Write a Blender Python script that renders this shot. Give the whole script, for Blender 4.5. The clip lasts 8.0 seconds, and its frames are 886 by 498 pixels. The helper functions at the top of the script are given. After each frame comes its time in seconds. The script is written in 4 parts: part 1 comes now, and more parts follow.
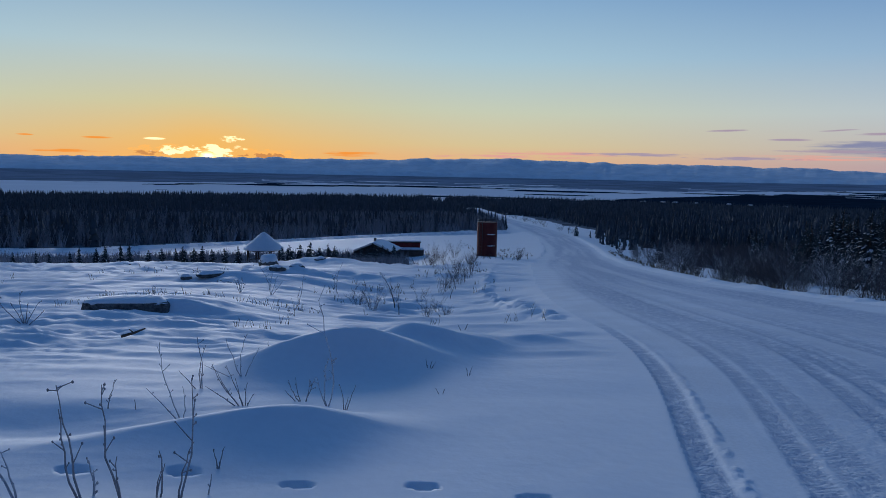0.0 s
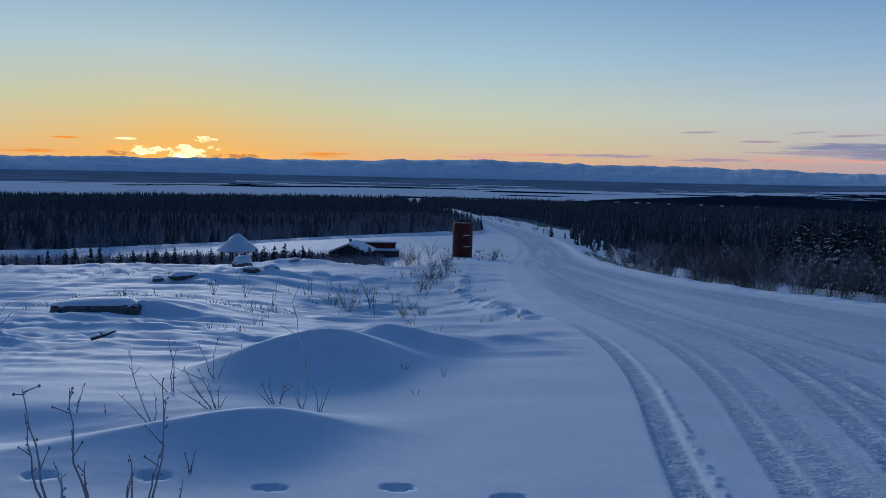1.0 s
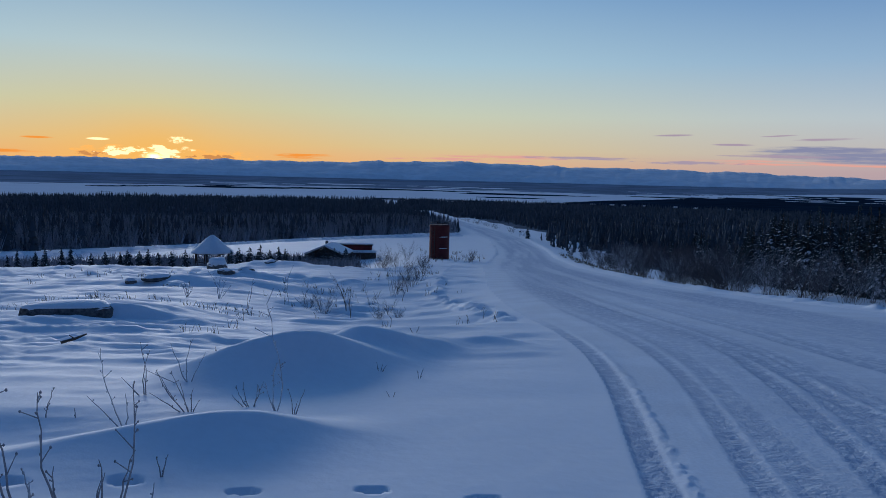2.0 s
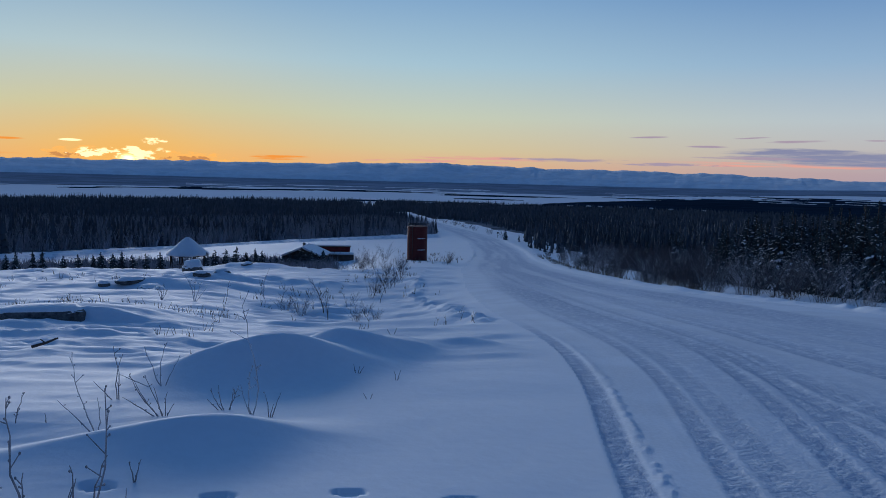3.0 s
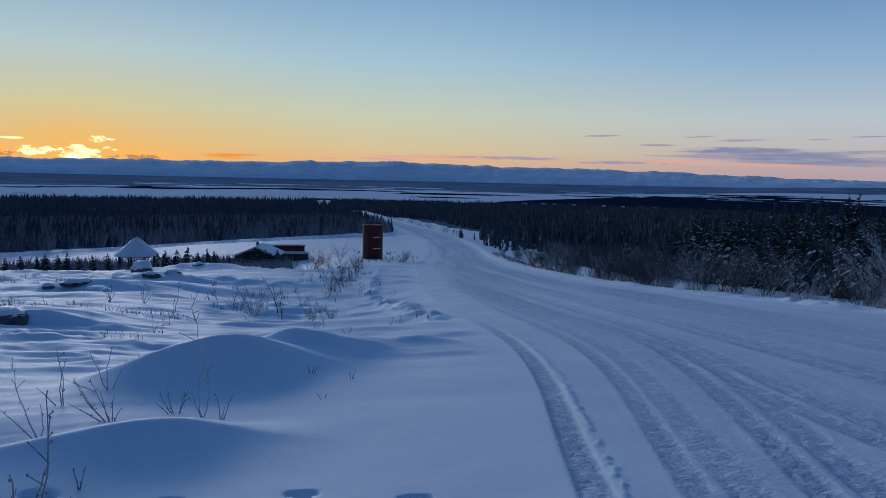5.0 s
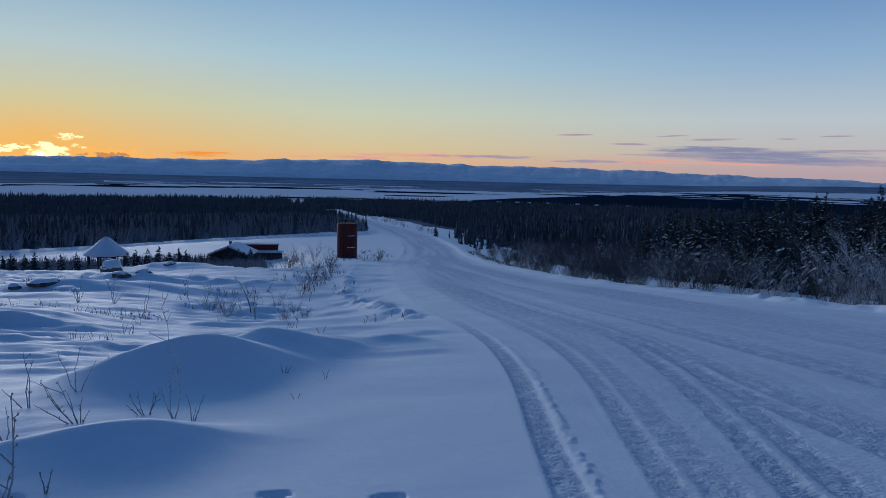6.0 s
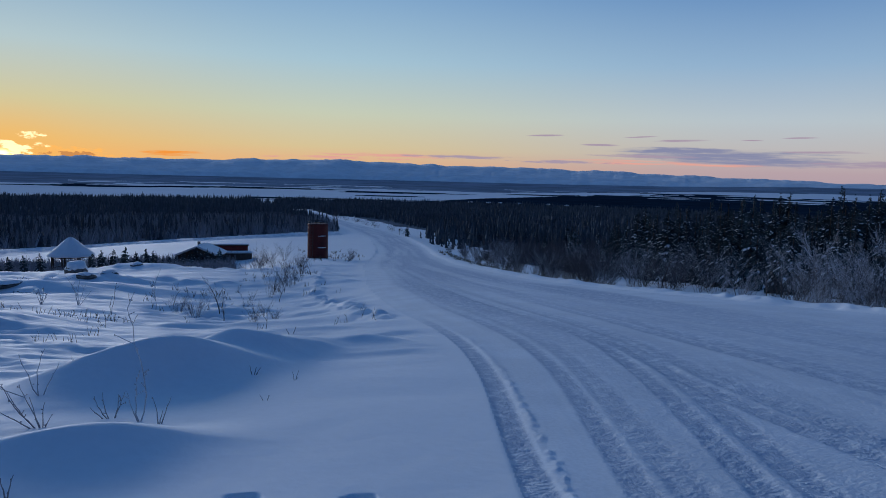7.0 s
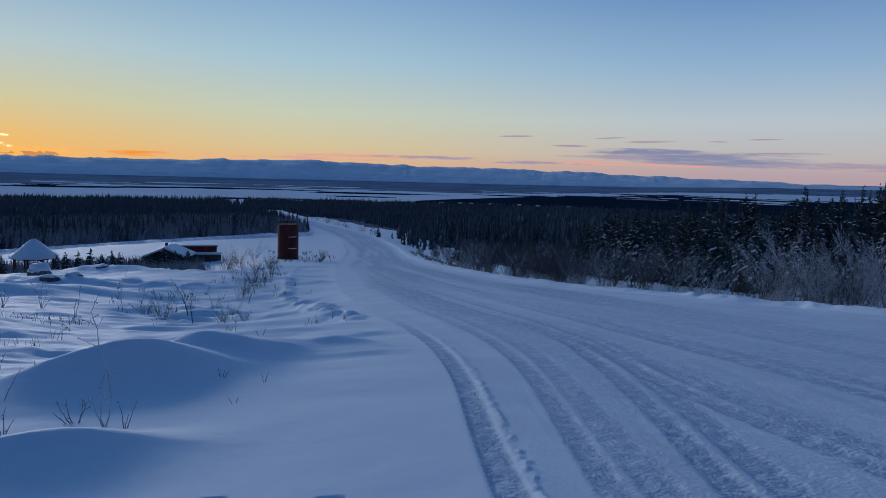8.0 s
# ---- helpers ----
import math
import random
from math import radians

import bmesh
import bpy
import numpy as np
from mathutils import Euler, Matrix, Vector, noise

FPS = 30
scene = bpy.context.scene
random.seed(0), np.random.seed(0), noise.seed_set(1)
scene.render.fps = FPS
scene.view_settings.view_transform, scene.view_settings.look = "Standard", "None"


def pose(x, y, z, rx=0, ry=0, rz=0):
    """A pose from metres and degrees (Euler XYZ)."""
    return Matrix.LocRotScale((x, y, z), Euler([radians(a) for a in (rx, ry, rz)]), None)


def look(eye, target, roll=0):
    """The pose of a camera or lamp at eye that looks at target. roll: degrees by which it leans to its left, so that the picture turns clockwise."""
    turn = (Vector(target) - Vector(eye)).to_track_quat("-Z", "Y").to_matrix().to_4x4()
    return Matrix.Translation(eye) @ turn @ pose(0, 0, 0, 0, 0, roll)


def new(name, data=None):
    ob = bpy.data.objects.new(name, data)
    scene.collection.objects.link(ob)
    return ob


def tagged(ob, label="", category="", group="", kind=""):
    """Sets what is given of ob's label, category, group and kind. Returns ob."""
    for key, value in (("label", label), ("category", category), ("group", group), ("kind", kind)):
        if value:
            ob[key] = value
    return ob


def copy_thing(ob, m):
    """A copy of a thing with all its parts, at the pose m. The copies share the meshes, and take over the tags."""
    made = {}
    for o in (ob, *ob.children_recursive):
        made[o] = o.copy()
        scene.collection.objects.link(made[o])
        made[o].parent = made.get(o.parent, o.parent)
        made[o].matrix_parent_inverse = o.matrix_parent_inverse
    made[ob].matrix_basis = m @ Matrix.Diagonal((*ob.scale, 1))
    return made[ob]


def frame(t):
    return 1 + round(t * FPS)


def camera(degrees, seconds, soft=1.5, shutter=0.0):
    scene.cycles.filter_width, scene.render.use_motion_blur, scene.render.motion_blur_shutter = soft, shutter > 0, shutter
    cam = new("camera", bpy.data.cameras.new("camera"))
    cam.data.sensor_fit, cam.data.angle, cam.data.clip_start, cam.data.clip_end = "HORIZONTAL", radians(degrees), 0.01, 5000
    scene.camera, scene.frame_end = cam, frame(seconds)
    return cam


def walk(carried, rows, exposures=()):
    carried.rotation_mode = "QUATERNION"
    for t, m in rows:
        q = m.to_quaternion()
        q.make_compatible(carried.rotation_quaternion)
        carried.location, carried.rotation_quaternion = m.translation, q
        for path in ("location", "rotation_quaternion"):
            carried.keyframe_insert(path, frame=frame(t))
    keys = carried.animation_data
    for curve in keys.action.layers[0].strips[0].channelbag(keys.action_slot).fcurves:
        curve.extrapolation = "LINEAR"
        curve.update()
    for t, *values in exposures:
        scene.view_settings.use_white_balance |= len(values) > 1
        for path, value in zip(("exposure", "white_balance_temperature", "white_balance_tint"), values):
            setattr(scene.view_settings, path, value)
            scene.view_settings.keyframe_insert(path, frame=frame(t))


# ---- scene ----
cam = camera(63.3, 8.0, soft=0.5)
EYE = 1.65
ROWS = [
    (0.0, 0.0000, 0.0000, 83.34, -1.20, 0.00),
    (0.5, 0.0063, -0.0006, 83.36, -1.25, -0.98),
    (1.0, 0.0125, -0.0012, 83.45, -1.30, -1.94),
    (1.5, 0.0188, -0.0018, 83.54, -1.42, -2.87),
    (3.0, 0.0375, -0.0036, 83.80, -1.52, -5.53),
    (3.5, 0.0438, -0.0042, 83.84, -1.51, -6.42),
    (4.0, 0.0500, -0.0048, 83.84, -1.44, -7.30),
    (4.5, 0.0563, -0.0054, 83.81, -1.42, -8.16),
    (6.0, 0.0750, -0.0072, 83.69, -1.49, -11.08),
    (6.5, 0.0813, -0.0078, 83.72, -1.57, -12.17),
    (7.0, 0.0875, -0.0084, 83.76, -1.64, -13.35),
    (7.5, 0.0938, -0.0090, 83.82, -1.66, -14.53),
    (8.0, 0.1000, -0.0096, 83.87, -1.70, -15.63),
]
walk(cam, [(t, pose(x, 0, EYE + z, rx, ry, rz)) for t, x, z, rx, ry, rz in ROWS], [(0, 0.0), (8, 0.0)])
SUN_AZ = -18.0          # degrees from +y, clockwise

# ---- world and light ----
world = bpy.data.worlds.new("winter_dusk")
scene.world = world
world.use_nodes = True
wt = world.node_tree
wt.nodes.clear()


def link(tree, value, socket):
    if isinstance(value, (int, float)):
        socket.default_value = value
    elif isinstance(value, tuple):
        socket.default_value = value if len(value) == len(socket.default_value) else (*value, 1)
    else:
        tree.links.new(value, socket)


def maths(tree, op, a, b=0.0, c=0.0, clamp=False):
    n = tree.nodes.new("ShaderNodeMath")
    n.operation, n.use_clamp = op, clamp
    for value, socket in zip((a, b, c), n.inputs):
        link(tree, value, socket)
    return n.outputs[0]


def mixed(tree, fac, a, b, blend="MIX"):
    n = tree.nodes.new("ShaderNodeMix")
    n.data_type, n.blend_type = "RGBA", blend
    link(tree, fac, n.inputs[0])
    link(tree, a, n.inputs[6])
    link(tree, b, n.inputs[7])
    return n.outputs[2]


def step(tree, x, lo, hi):
    n = tree.nodes.new("ShaderNodeMapRange")
    n.interpolation_type = "SMOOTHSTEP"
    for value, socket in zip((x, lo, hi, 0.0, 1.0), n.inputs):
        link(tree, value, socket)
    return n.outputs[0]


def ramp(tree, x, stops):
    n = tree.nodes.new("ShaderNodeValToRGB")
    while len(n.color_ramp.elements) < len(stops):
        n.color_ramp.elements.new(0.5)
    for e, (p, col) in zip(n.color_ramp.elements, stops):
        e.position, e.color = p, (*col, 1)
    link(tree, x, n.inputs[0])
    return n.outputs[0]


coord = wt.nodes.new("ShaderNodeTexCoord")
split = wt.nodes.new("ShaderNodeSeparateXYZ")
wt.links.new(coord.outputs["Generated"], split.inputs[0])
AZ = maths(wt, "MULTIPLY", maths(wt, "ARCTAN2", split.outputs[0], split.outputs[1]), 57.2958)
EL = maths(wt, "MULTIPLY", maths(wt, "ARCSINE", split.outputs[2]), 57.2958)
sky = wt.nodes.new("ShaderNodeTexSky")
sky.sky_type, sky.sun_disc = "NISHITA", False
sky.sun_elevation, sky.sun_rotation = radians(2.2), radians(SUN_AZ)
sky.altitude, sky.air_density, sky.dust_density, sky.ozone_density = 200, 1.0, 0.6, 3.0


def lin(r, g, b):
    """Linear light from display values of 0 to 255."""
    return tuple((c / 255 / 12.92) if c < 10.3 else ((c / 255 + 0.055) / 1.055) ** 2.4 for c in (r, g, b))


HEIGHTS = (-2, 0.6, 1.6, 4.2, 8.2, 13, 25, 45, 90)
DUSK = {   # the sky's colour by height, under the sun, aside of it, far aside and opposite
    "under": ((238, 168, 96), (236, 176, 102), (230, 184, 116), (208, 201, 158), (181, 203, 208), (138, 175, 206), (104, 148, 194), (66, 110, 162), (40, 80, 134)),
    "aside": ((230, 174, 134), (230, 186, 144), (220, 200, 156), (204, 210, 186), (170, 201, 216), (135, 173, 208), (102, 146, 194), (64, 108, 162), (40, 80, 134)),
    "far": ((172, 154, 172), (190, 168, 176), (196, 188, 188), (190, 202, 210), (150, 182, 212), (110, 150, 197), (82, 126, 184), (54, 98, 154), (40, 80, 134)),
    "opposite": ((70, 90, 128), (80, 96, 134), (86, 98, 138), (88, 100, 142), (72, 92, 138), (50, 78, 128), (32, 66, 118), (32, 70, 124), (40, 80, 134))}
height = maths(wt, "DIVIDE", maths(wt, "ADD", EL, 2.0), 92.0, clamp=True)
tone = {k: ramp(wt, height, [((h + 2) / 92, lin(*c)) for h, c in zip(HEIGHTS, row)]) for k, row in DUSK.items()}
away = maths(wt, "ABSOLUTE", maths(wt, "SUBTRACT", AZ, SUN_AZ))
away = maths(wt, "MINIMUM", away, maths(wt, "SUBTRACT", 360.0, away))
dusk = mixed(wt, step(wt, away, 0.0, 24.0), tone["under"], tone["aside"])
dusk = mixed(wt, step(wt, away, 20.0, 58.0), dusk, tone["far"])
dusk = mixed(wt, step(wt, away, 58.0, 150.0), dusk, tone["opposite"])
scattered = mixed(wt, 1.0, sky.outputs[0], (0.07, 0.1, 0.16), "MULTIPLY")
colour = mixed(wt, 0.1, dusk, scattered)


def grain(scale, tall, seed, detail):
    v = wt.nodes.new("ShaderNodeCombineXYZ")
    link(wt, maths(wt, "MULTIPLY", AZ, scale), v.inputs[0])
    link(wt, maths(wt, "MULTIPLY", EL, scale * tall), v.inputs[1])
    v.inputs[2].default_value = seed
    n = wt.nodes.new("ShaderNodeTexNoise")
    n.inputs["Scale"].default_value, n.inputs["Detail"].default_value, n.inputs["Roughness"].default_value = 1.0, detail, 0.62
    wt.links.new(v.outputs[0], n.inputs["Vector"])
    return maths(wt, "SUBTRACT", n.outputs[0], 0.5)


STREAKS, PUFFS, BANDS = grain(0.35, 7.0, 3.0, 5.0), grain(0.9, 2.6, 7.0, 5.0), grain(0.32, 16.0, 11.0, 6.0)


def cloud(col, az, el, half_w, half_h, tone_in, noise_field=STREAKS, rough=2.4, soft=0.5, tilt=0.0):
    """Lays a wisp of cloud round (az, el) degrees over the sky: a soft ellipse broken up by noise."""
    da = maths(wt, "SUBTRACT", AZ, az)
    de = maths(wt, "SUBTRACT", maths(wt, "SUBTRACT", EL, el), maths(wt, "MULTIPLY", da, tilt))
    ua, ue = maths(wt, "DIVIDE", da, half_w), maths(wt, "DIVIDE", de, half_h)
    r2 = maths(wt, "ADD", maths(wt, "MULTIPLY", ua, ua), maths(wt, "MULTIPLY", ue, ue))
    field = maths(wt, "MULTIPLY_ADD", noise_field, rough, maths(wt, "SUBTRACT", 1.0, r2))
    return mixed(wt, maths(wt, "MULTIPLY", step(wt, field, 0.25, 0.25 + soft), step(wt, r2, 1.6, 0.7)), col, tone_in)


def glow(col, az, el, wide, tone_in, strength):
    da, de = maths(wt, "SUBTRACT", AZ, az), maths(wt, "MULTIPLY", maths(wt, "SUBTRACT", EL, el), 1.5)
    r2 = maths(wt, "ADD", maths(wt, "MULTIPLY", da, da), maths(wt, "MULTIPLY", de, de))
    g = maths(wt, "POWER", 2.718, maths(wt, "MULTIPLY", r2, -1.0 / wide ** 2))
    return mixed(wt, maths(wt, "MULTIPLY", g, strength), col, tone_in)


PURPLE, MAUVE, PINK, ORANGE = lin(134, 138, 168), lin(166, 150, 168), lin(224, 164, 152), lin(246, 150, 62)
colour = glow(colour, SUN_AZ, 0.6, 3.6, lin(250, 184, 84), 0.4)
for args in ((34.0, 1.62, 10.0, 0.7, PURPLE, BANDS, 1.9, 0.9), (31.5, 2.0, 5.5, 0.32, PURPLE, BANDS, 2.0, 0.7), (37.5, 1.25, 9.5, 0.5, PURPLE, BANDS, 1.8, 0.9), (28.5, 1.5, 5.0, 0.16, MAUVE, BANDS, 2.5, 0.8), (41, 2.0, 3.4, 0.12, MAUVE, BANDS, 2.4, 0.8),
             (46, 1.15, 9, 0.36, MAUVE, BANDS, 3.0, 0.9), (31, 0.95, 9, 0.16, PINK, BANDS, 3.0, 0.9), (27, 1.12, 6, 0.12, PINK, BANDS, 3.0, 0.9),
             (21.3, 2.95, 1.9, 0.12, MAUVE, BANDS, 1.6, 0.7, 0.03), (31.5, 2.72, 2.7, 0.13, MAUVE, BANDS, 1.8, 0.8, 0.03), (28.5, 2.95, 1.5, 0.08, MAUVE, BANDS, 1.8, 0.8, 0.05), (25.3, 2.3, 1.9, 0.13, MAUVE, BANDS, 2.0, 0.8),
             (36.3, 2.8, 1.0, 0.07, MAUVE, BANDS, 1.6, 0.8), (39.6, 3.0, 1.5, 0.08, MAUVE, BANDS, 2.0, 0.8, 0.03), (9.5, 1.05, 6.5, 0.2, PINK, BANDS, 4.0, 0.8), (15, 1.1, 5.5, 0.2, MAUVE, BANDS, 3.6, 0.8), (5, 0.75, 6, 0.16, PINK, STREAKS, 5.0, 0.8), (22, 0.9, 5, 0.15, MAUVE, STREAKS, 5.0, 0.8),
             (-7.2, 0.7, 3.2, 0.2, ORANGE, BANDS, 4.0, 0.8), (-27.2, 0.45, 2.6, 0.16, ORANGE, BANDS, 4.0, 0.8), (-25.6, 1.45, 1.3, 0.1, ORANGE, BANDS, 2.0, 0.8), (-30.0, 1.5, 0.7, 0.08, ORANGE, STREAKS, 3.0, 0.8)):
    colour = cloud(colour, *args)
HOT, WARM, DIM = (1.6, 1.15, 0.62), (1.05, 0.5, 0.12), (0.62, 0.27, 0.09)
colour = cloud(colour, -13.6, 0.55, 3.4, 0.5, WARM, PUFFS, 4.5, 0.8)
colour = cloud(colour, -14.0, 0.45, 2.2, 0.2, DIM, PUFFS, 9.0, 0.6)
colour = cloud(colour, -21.0, 0.62, 2.7, 0.5, WARM, PUFFS, 4.5, 0.6)
colour = cloud(colour, -21.6, 0.5, 1.6, 0.22, DIM, PUFFS, 9.0, 0.6)
colour = cloud(colour, -20.2, 0.66, 2.2, 0.34, HOT, PUFFS, 9.0, 0.6)
colour = cloud(colour, -17.4, 0.72, 2.2, 0.5, HOT, PUFFS, 6.0, 0.6)
colour = cloud(colour, -16.2, 1.62, 1.0, 0.26, HOT, PUFFS, 6.0, 0.7)
colour = cloud(colour, -21.7, 1.5, 0.95, 0.12, HOT, STREAKS, 1.2, 0.5)
colour = glow(colour, SUN_AZ, 0.25, 0.45, (3.2, 2.4, 1.2), 1.0)
STR = 1.0
back = wt.nodes.new("ShaderNodeBackground")
back.inputs[1].default_value = STR
wt.links.new(colour, back.inputs[0])
out = wt.nodes.new("ShaderNodeOutputWorld")
wt.links.new(back.outputs[0], out.inputs[0])

sun = new("sun", bpy.data.lights.new("sun", "SUN"))
sun.data.energy, sun.data.angle, sun.data.color = 1.75, radians(24), (0.9, 0.93, 1.0)
sun.matrix_basis = look((0, 0, 0), (-math.sin(radians(SUN_AZ)), -math.cos(radians(SUN_AZ)), -math.tan(radians(4.5))))

# ---- materials ----
def material(name, base, rough=0.7, noise_scale=4.0, vary=0.12, bump=0.2, fine=60.0, bump_size=0.01, tint=None, random_tint=0.0, metal=0.0, spec=0.1, coords="Object"):
    """A surface with blotches at one scale and grain with relief at a finer one."""
    m = bpy.data.materials.new(name)
    m.use_nodes = True
    t = m.node_tree
    b = t.nodes["Principled BSDF"]
    tc = t.nodes.new("ShaderNodeTexCoord")
    n1, n2 = t.nodes.new("ShaderNodeTexNoise"), t.nodes.new("ShaderNodeTexNoise")
    for n, s in ((n1, noise_scale), (n2, fine)):
        n.inputs["Scale"].default_value, n.inputs["Detail"].default_value = s, 4.0
        t.links.new(tc.outputs[coords], n.inputs["Vector"])
    dark = tuple(c * (1 - vary) for c in base) if tint is None else tint
    lite = tuple(min(1, c * (1 + vary)) for c in base)
    col = mixed(t, step(t, n1.outputs[0], 0.35, 0.65), dark, lite)
    col = mixed(t, 0.5, col, mixed(t, step(t, n2.outputs[0], 0.3, 0.7), tuple(c * (1 - vary * 0.7) for c in base), lite))
    if random_tint:
        info = t.nodes.new("ShaderNodeObjectInfo")
        col = mixed(t, 1.0, col, mixed(t, info.outputs["Random"], (1 - random_tint,) * 3, (1 + random_tint,) * 3), "MULTIPLY")
    t.links.new(col, b.inputs["Base Color"])
    b.inputs["Roughness"].default_value, b.inputs["Metallic"].default_value = rough, metal
    b.inputs["Specular IOR Level"].default_value = spec
    if bump:
        bp = t.nodes.new("ShaderNodeBump")
        bp.inputs["Strength"].default_value, bp.inputs["Distance"].default_value = bump, bump_size
        t.links.new(n2.outputs[0], bp.inputs["Height"])
        t.links.new(bp.outputs[0], b.inputs["Normal"])
    return m


SNOW = material("snow", (0.8, 0.83, 0.87), 0.6, 0.35, 0.03, 0.25, 9.0, 0.02, spec=0.022)
SNOW_CAP = material("settled_snow", (0.83, 0.84, 0.86), 0.6, 2.0, 0.04, 0.4, 12.0, 0.03)
ROAD_SNOW = material("packed_snow", (0.7, 0.75, 0.81), 0.6, 0.8, 0.08, 0.8, 24.0, 0.03, spec=0.03)
# Haze over the distant woods is put into this pale, bluish base colour.
FAR_PLAIN = material("hazed_wooded_plain", (0.2, 0.25, 0.315), 0.9, 0.006, 0.35, 0.0, spec=0.0)
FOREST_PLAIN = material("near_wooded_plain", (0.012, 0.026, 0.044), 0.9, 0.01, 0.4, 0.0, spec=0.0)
UNDERGROWTH = material("frosted_undergrowth", (0.13, 0.15, 0.175), 0.9, 0.08, 0.5, 0.3, 0.8, 0.2, spec=0.0)
ICE = material("river_ice", (0.8, 0.82, 0.85), 0.6, 0.003, 0.06, 0.0, spec=0.0)
ROCKY_SNOW = material("mountain_snow", (0.82, 0.83, 0.85), 0.8, 0.012, 0.1, 0.3, 0.03, 6.0, spec=0.0)
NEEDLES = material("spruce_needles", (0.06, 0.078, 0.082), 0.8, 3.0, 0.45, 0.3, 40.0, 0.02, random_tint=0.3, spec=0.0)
# Bluish and lightened: distance haze goes into the needles' colour.
FAR_NEEDLES = material("hazed_spruce_needles", (0.075, 0.088, 0.1), 0.9, 0.06, 0.4, 0.0, spec=0.0)
FAR_SCRUB = material("frosted_scrub", (0.26, 0.265, 0.29), 0.9, 0.3, 0.4, 0.0, spec=0.0)
BRUSH = material("dark_brush", (0.1, 0.094, 0.1), 0.85, 4.0, 0.4, 0.2, 40.0, 0.004, random_tint=0.3, spec=0.0)
BARK = material("bark", (0.11, 0.085, 0.07), 0.85, 5.0, 0.3, 0.5, 50.0, 0.01)
TWIG = material("twig", (0.3, 0.29, 0.3), 0.8, 10.0, 0.3, 0.4, 90.0, 0.004)
FROST = material("frosted_twig", (0.46, 0.47, 0.5), 0.8, 3.0, 0.45, 0.4, 60.0, 0.004)
FROSTED_BRUSH = material("frosted_brush", (0.36, 0.37, 0.395), 0.85, 1.2, 0.45, 0.2, 40.0, 0.004, random_tint=0.35, spec=0.0)
RUST_RED = material("weathered_red_paint", (0.105, 0.014, 0.013), 0.6, 1.5, 0.3, 0.3, 20.0, 0.01, spec=0.3)
DARK_STEEL = material("dark_steel", (0.07, 0.06, 0.06), 0.5, 6.0, 0.3, 0.2, 40.0, 0.005, metal=0.6, spec=0.4)
DARK_WOOD = material("dark_weathered_wood", (0.09, 0.065, 0.05), 0.8, 3.0, 0.35, 0.5, 30.0, 0.01)
RED_SIDING = material("red_siding", (0.2, 0.035, 0.03), 0.7, 2.0, 0.3, 0.3, 25.0, 0.01)
STONE = material("rough_stone", (0.13, 0.125, 0.12), 0.85, 5.0, 0.65, 0.8, 16.0, 0.05)
DARK_GLASS = material("dark_window", (0.02, 0.025, 0.03), 0.15, 2.0, 0.2, 0.0, spec=0.5)
DRY_GRASS = material("dry_stems", (0.2, 0.16, 0.11), 0.85, 8.0, 0.35, 0.3, 60.0, 0.004)


def vary_by_island(mat, frost_and_haze, share):
    """Some of the joined trees turn paler, frosted and with haze put in; others stay dark."""
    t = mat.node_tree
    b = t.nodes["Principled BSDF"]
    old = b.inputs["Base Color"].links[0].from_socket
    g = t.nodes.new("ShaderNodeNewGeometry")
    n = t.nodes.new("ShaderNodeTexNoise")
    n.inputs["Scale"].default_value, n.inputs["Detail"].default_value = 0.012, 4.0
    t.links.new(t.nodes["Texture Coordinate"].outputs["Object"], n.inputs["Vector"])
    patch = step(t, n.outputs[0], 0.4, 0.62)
    col = mixed(t, maths(t, "MULTIPLY", step(t, g.outputs["Random Per Island"], 1 - share, 1.0), patch), old, frost_and_haze)
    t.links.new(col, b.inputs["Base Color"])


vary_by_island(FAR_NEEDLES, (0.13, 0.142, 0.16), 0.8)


def wear_and_tread_shade(mat, worn_shaded):
    """Packed and polished wheel tracks on the road, tread shade coloured in, from the mesh's own 'packed' values."""
    t = mat.node_tree
    b = t.nodes["Principled BSDF"]
    old = b.inputs["Base Color"].links[0].from_socket
    a = t.nodes.new("ShaderNodeAttribute")
    a.attribute_name = "packed"
    n = t.nodes.new("ShaderNodeTexNoise")
    n.inputs["Scale"].default_value, n.inputs["Detail"].default_value = 7.0, 5.0
    t.links.new(t.nodes["Texture Coordinate"].outputs["Object"], n.inputs["Vector"])
    k = maths(t, "MULTIPLY", a.outputs["Fac"], step(t, n.outputs[0], 0.2, 0.62), clamp=True)
    t.links.new(mixed(t, k, old, worn_shaded), b.inputs["Base Color"])
    for bump in t.nodes:
        if bump.type == "BUMP":
            t.links.new(maths(t, "MULTIPLY_ADD", a.outputs["Fac"], 0.7, 0.15), bump.inputs["Strength"])


# Dark for packed snow, and for the shade between tread marks.
wear_and_tread_shade(ROAD_SNOW, (0.39, 0.475, 0.6))

# ---- terrain ----
PROFILE = ((-60, 6.6), (0, 0), (60, -6.6), (110, -11.6), (200, -17.5), (500, -30), (1000, -50), (1600, -63), (2400, -72), (4000, -75), (4700, -58))
LEFT_EDGE = ((-60, -6), (0, 0.9), (4.5, 1.72), (7, 2.35), (10, 3.0), (13.5, 3.4), (20, 3.55), (32, 4.3), (60, 7.6), (90, 12.6), (127, 18.6), (190, 25.4), (245, 26.7), (327, 25.3), (495, 22.5), (620, 20))
RIGHT_EDGE = ((-60, 15), (0, 15.3), (13.5, 14.8), (21, 13.7), (27, 13.2), (33, 12.7), (65, 16.8), (131, 28.2), (198, 36.5), (230, 37.5), (300, 35), (456, 31.5), (620, 29))
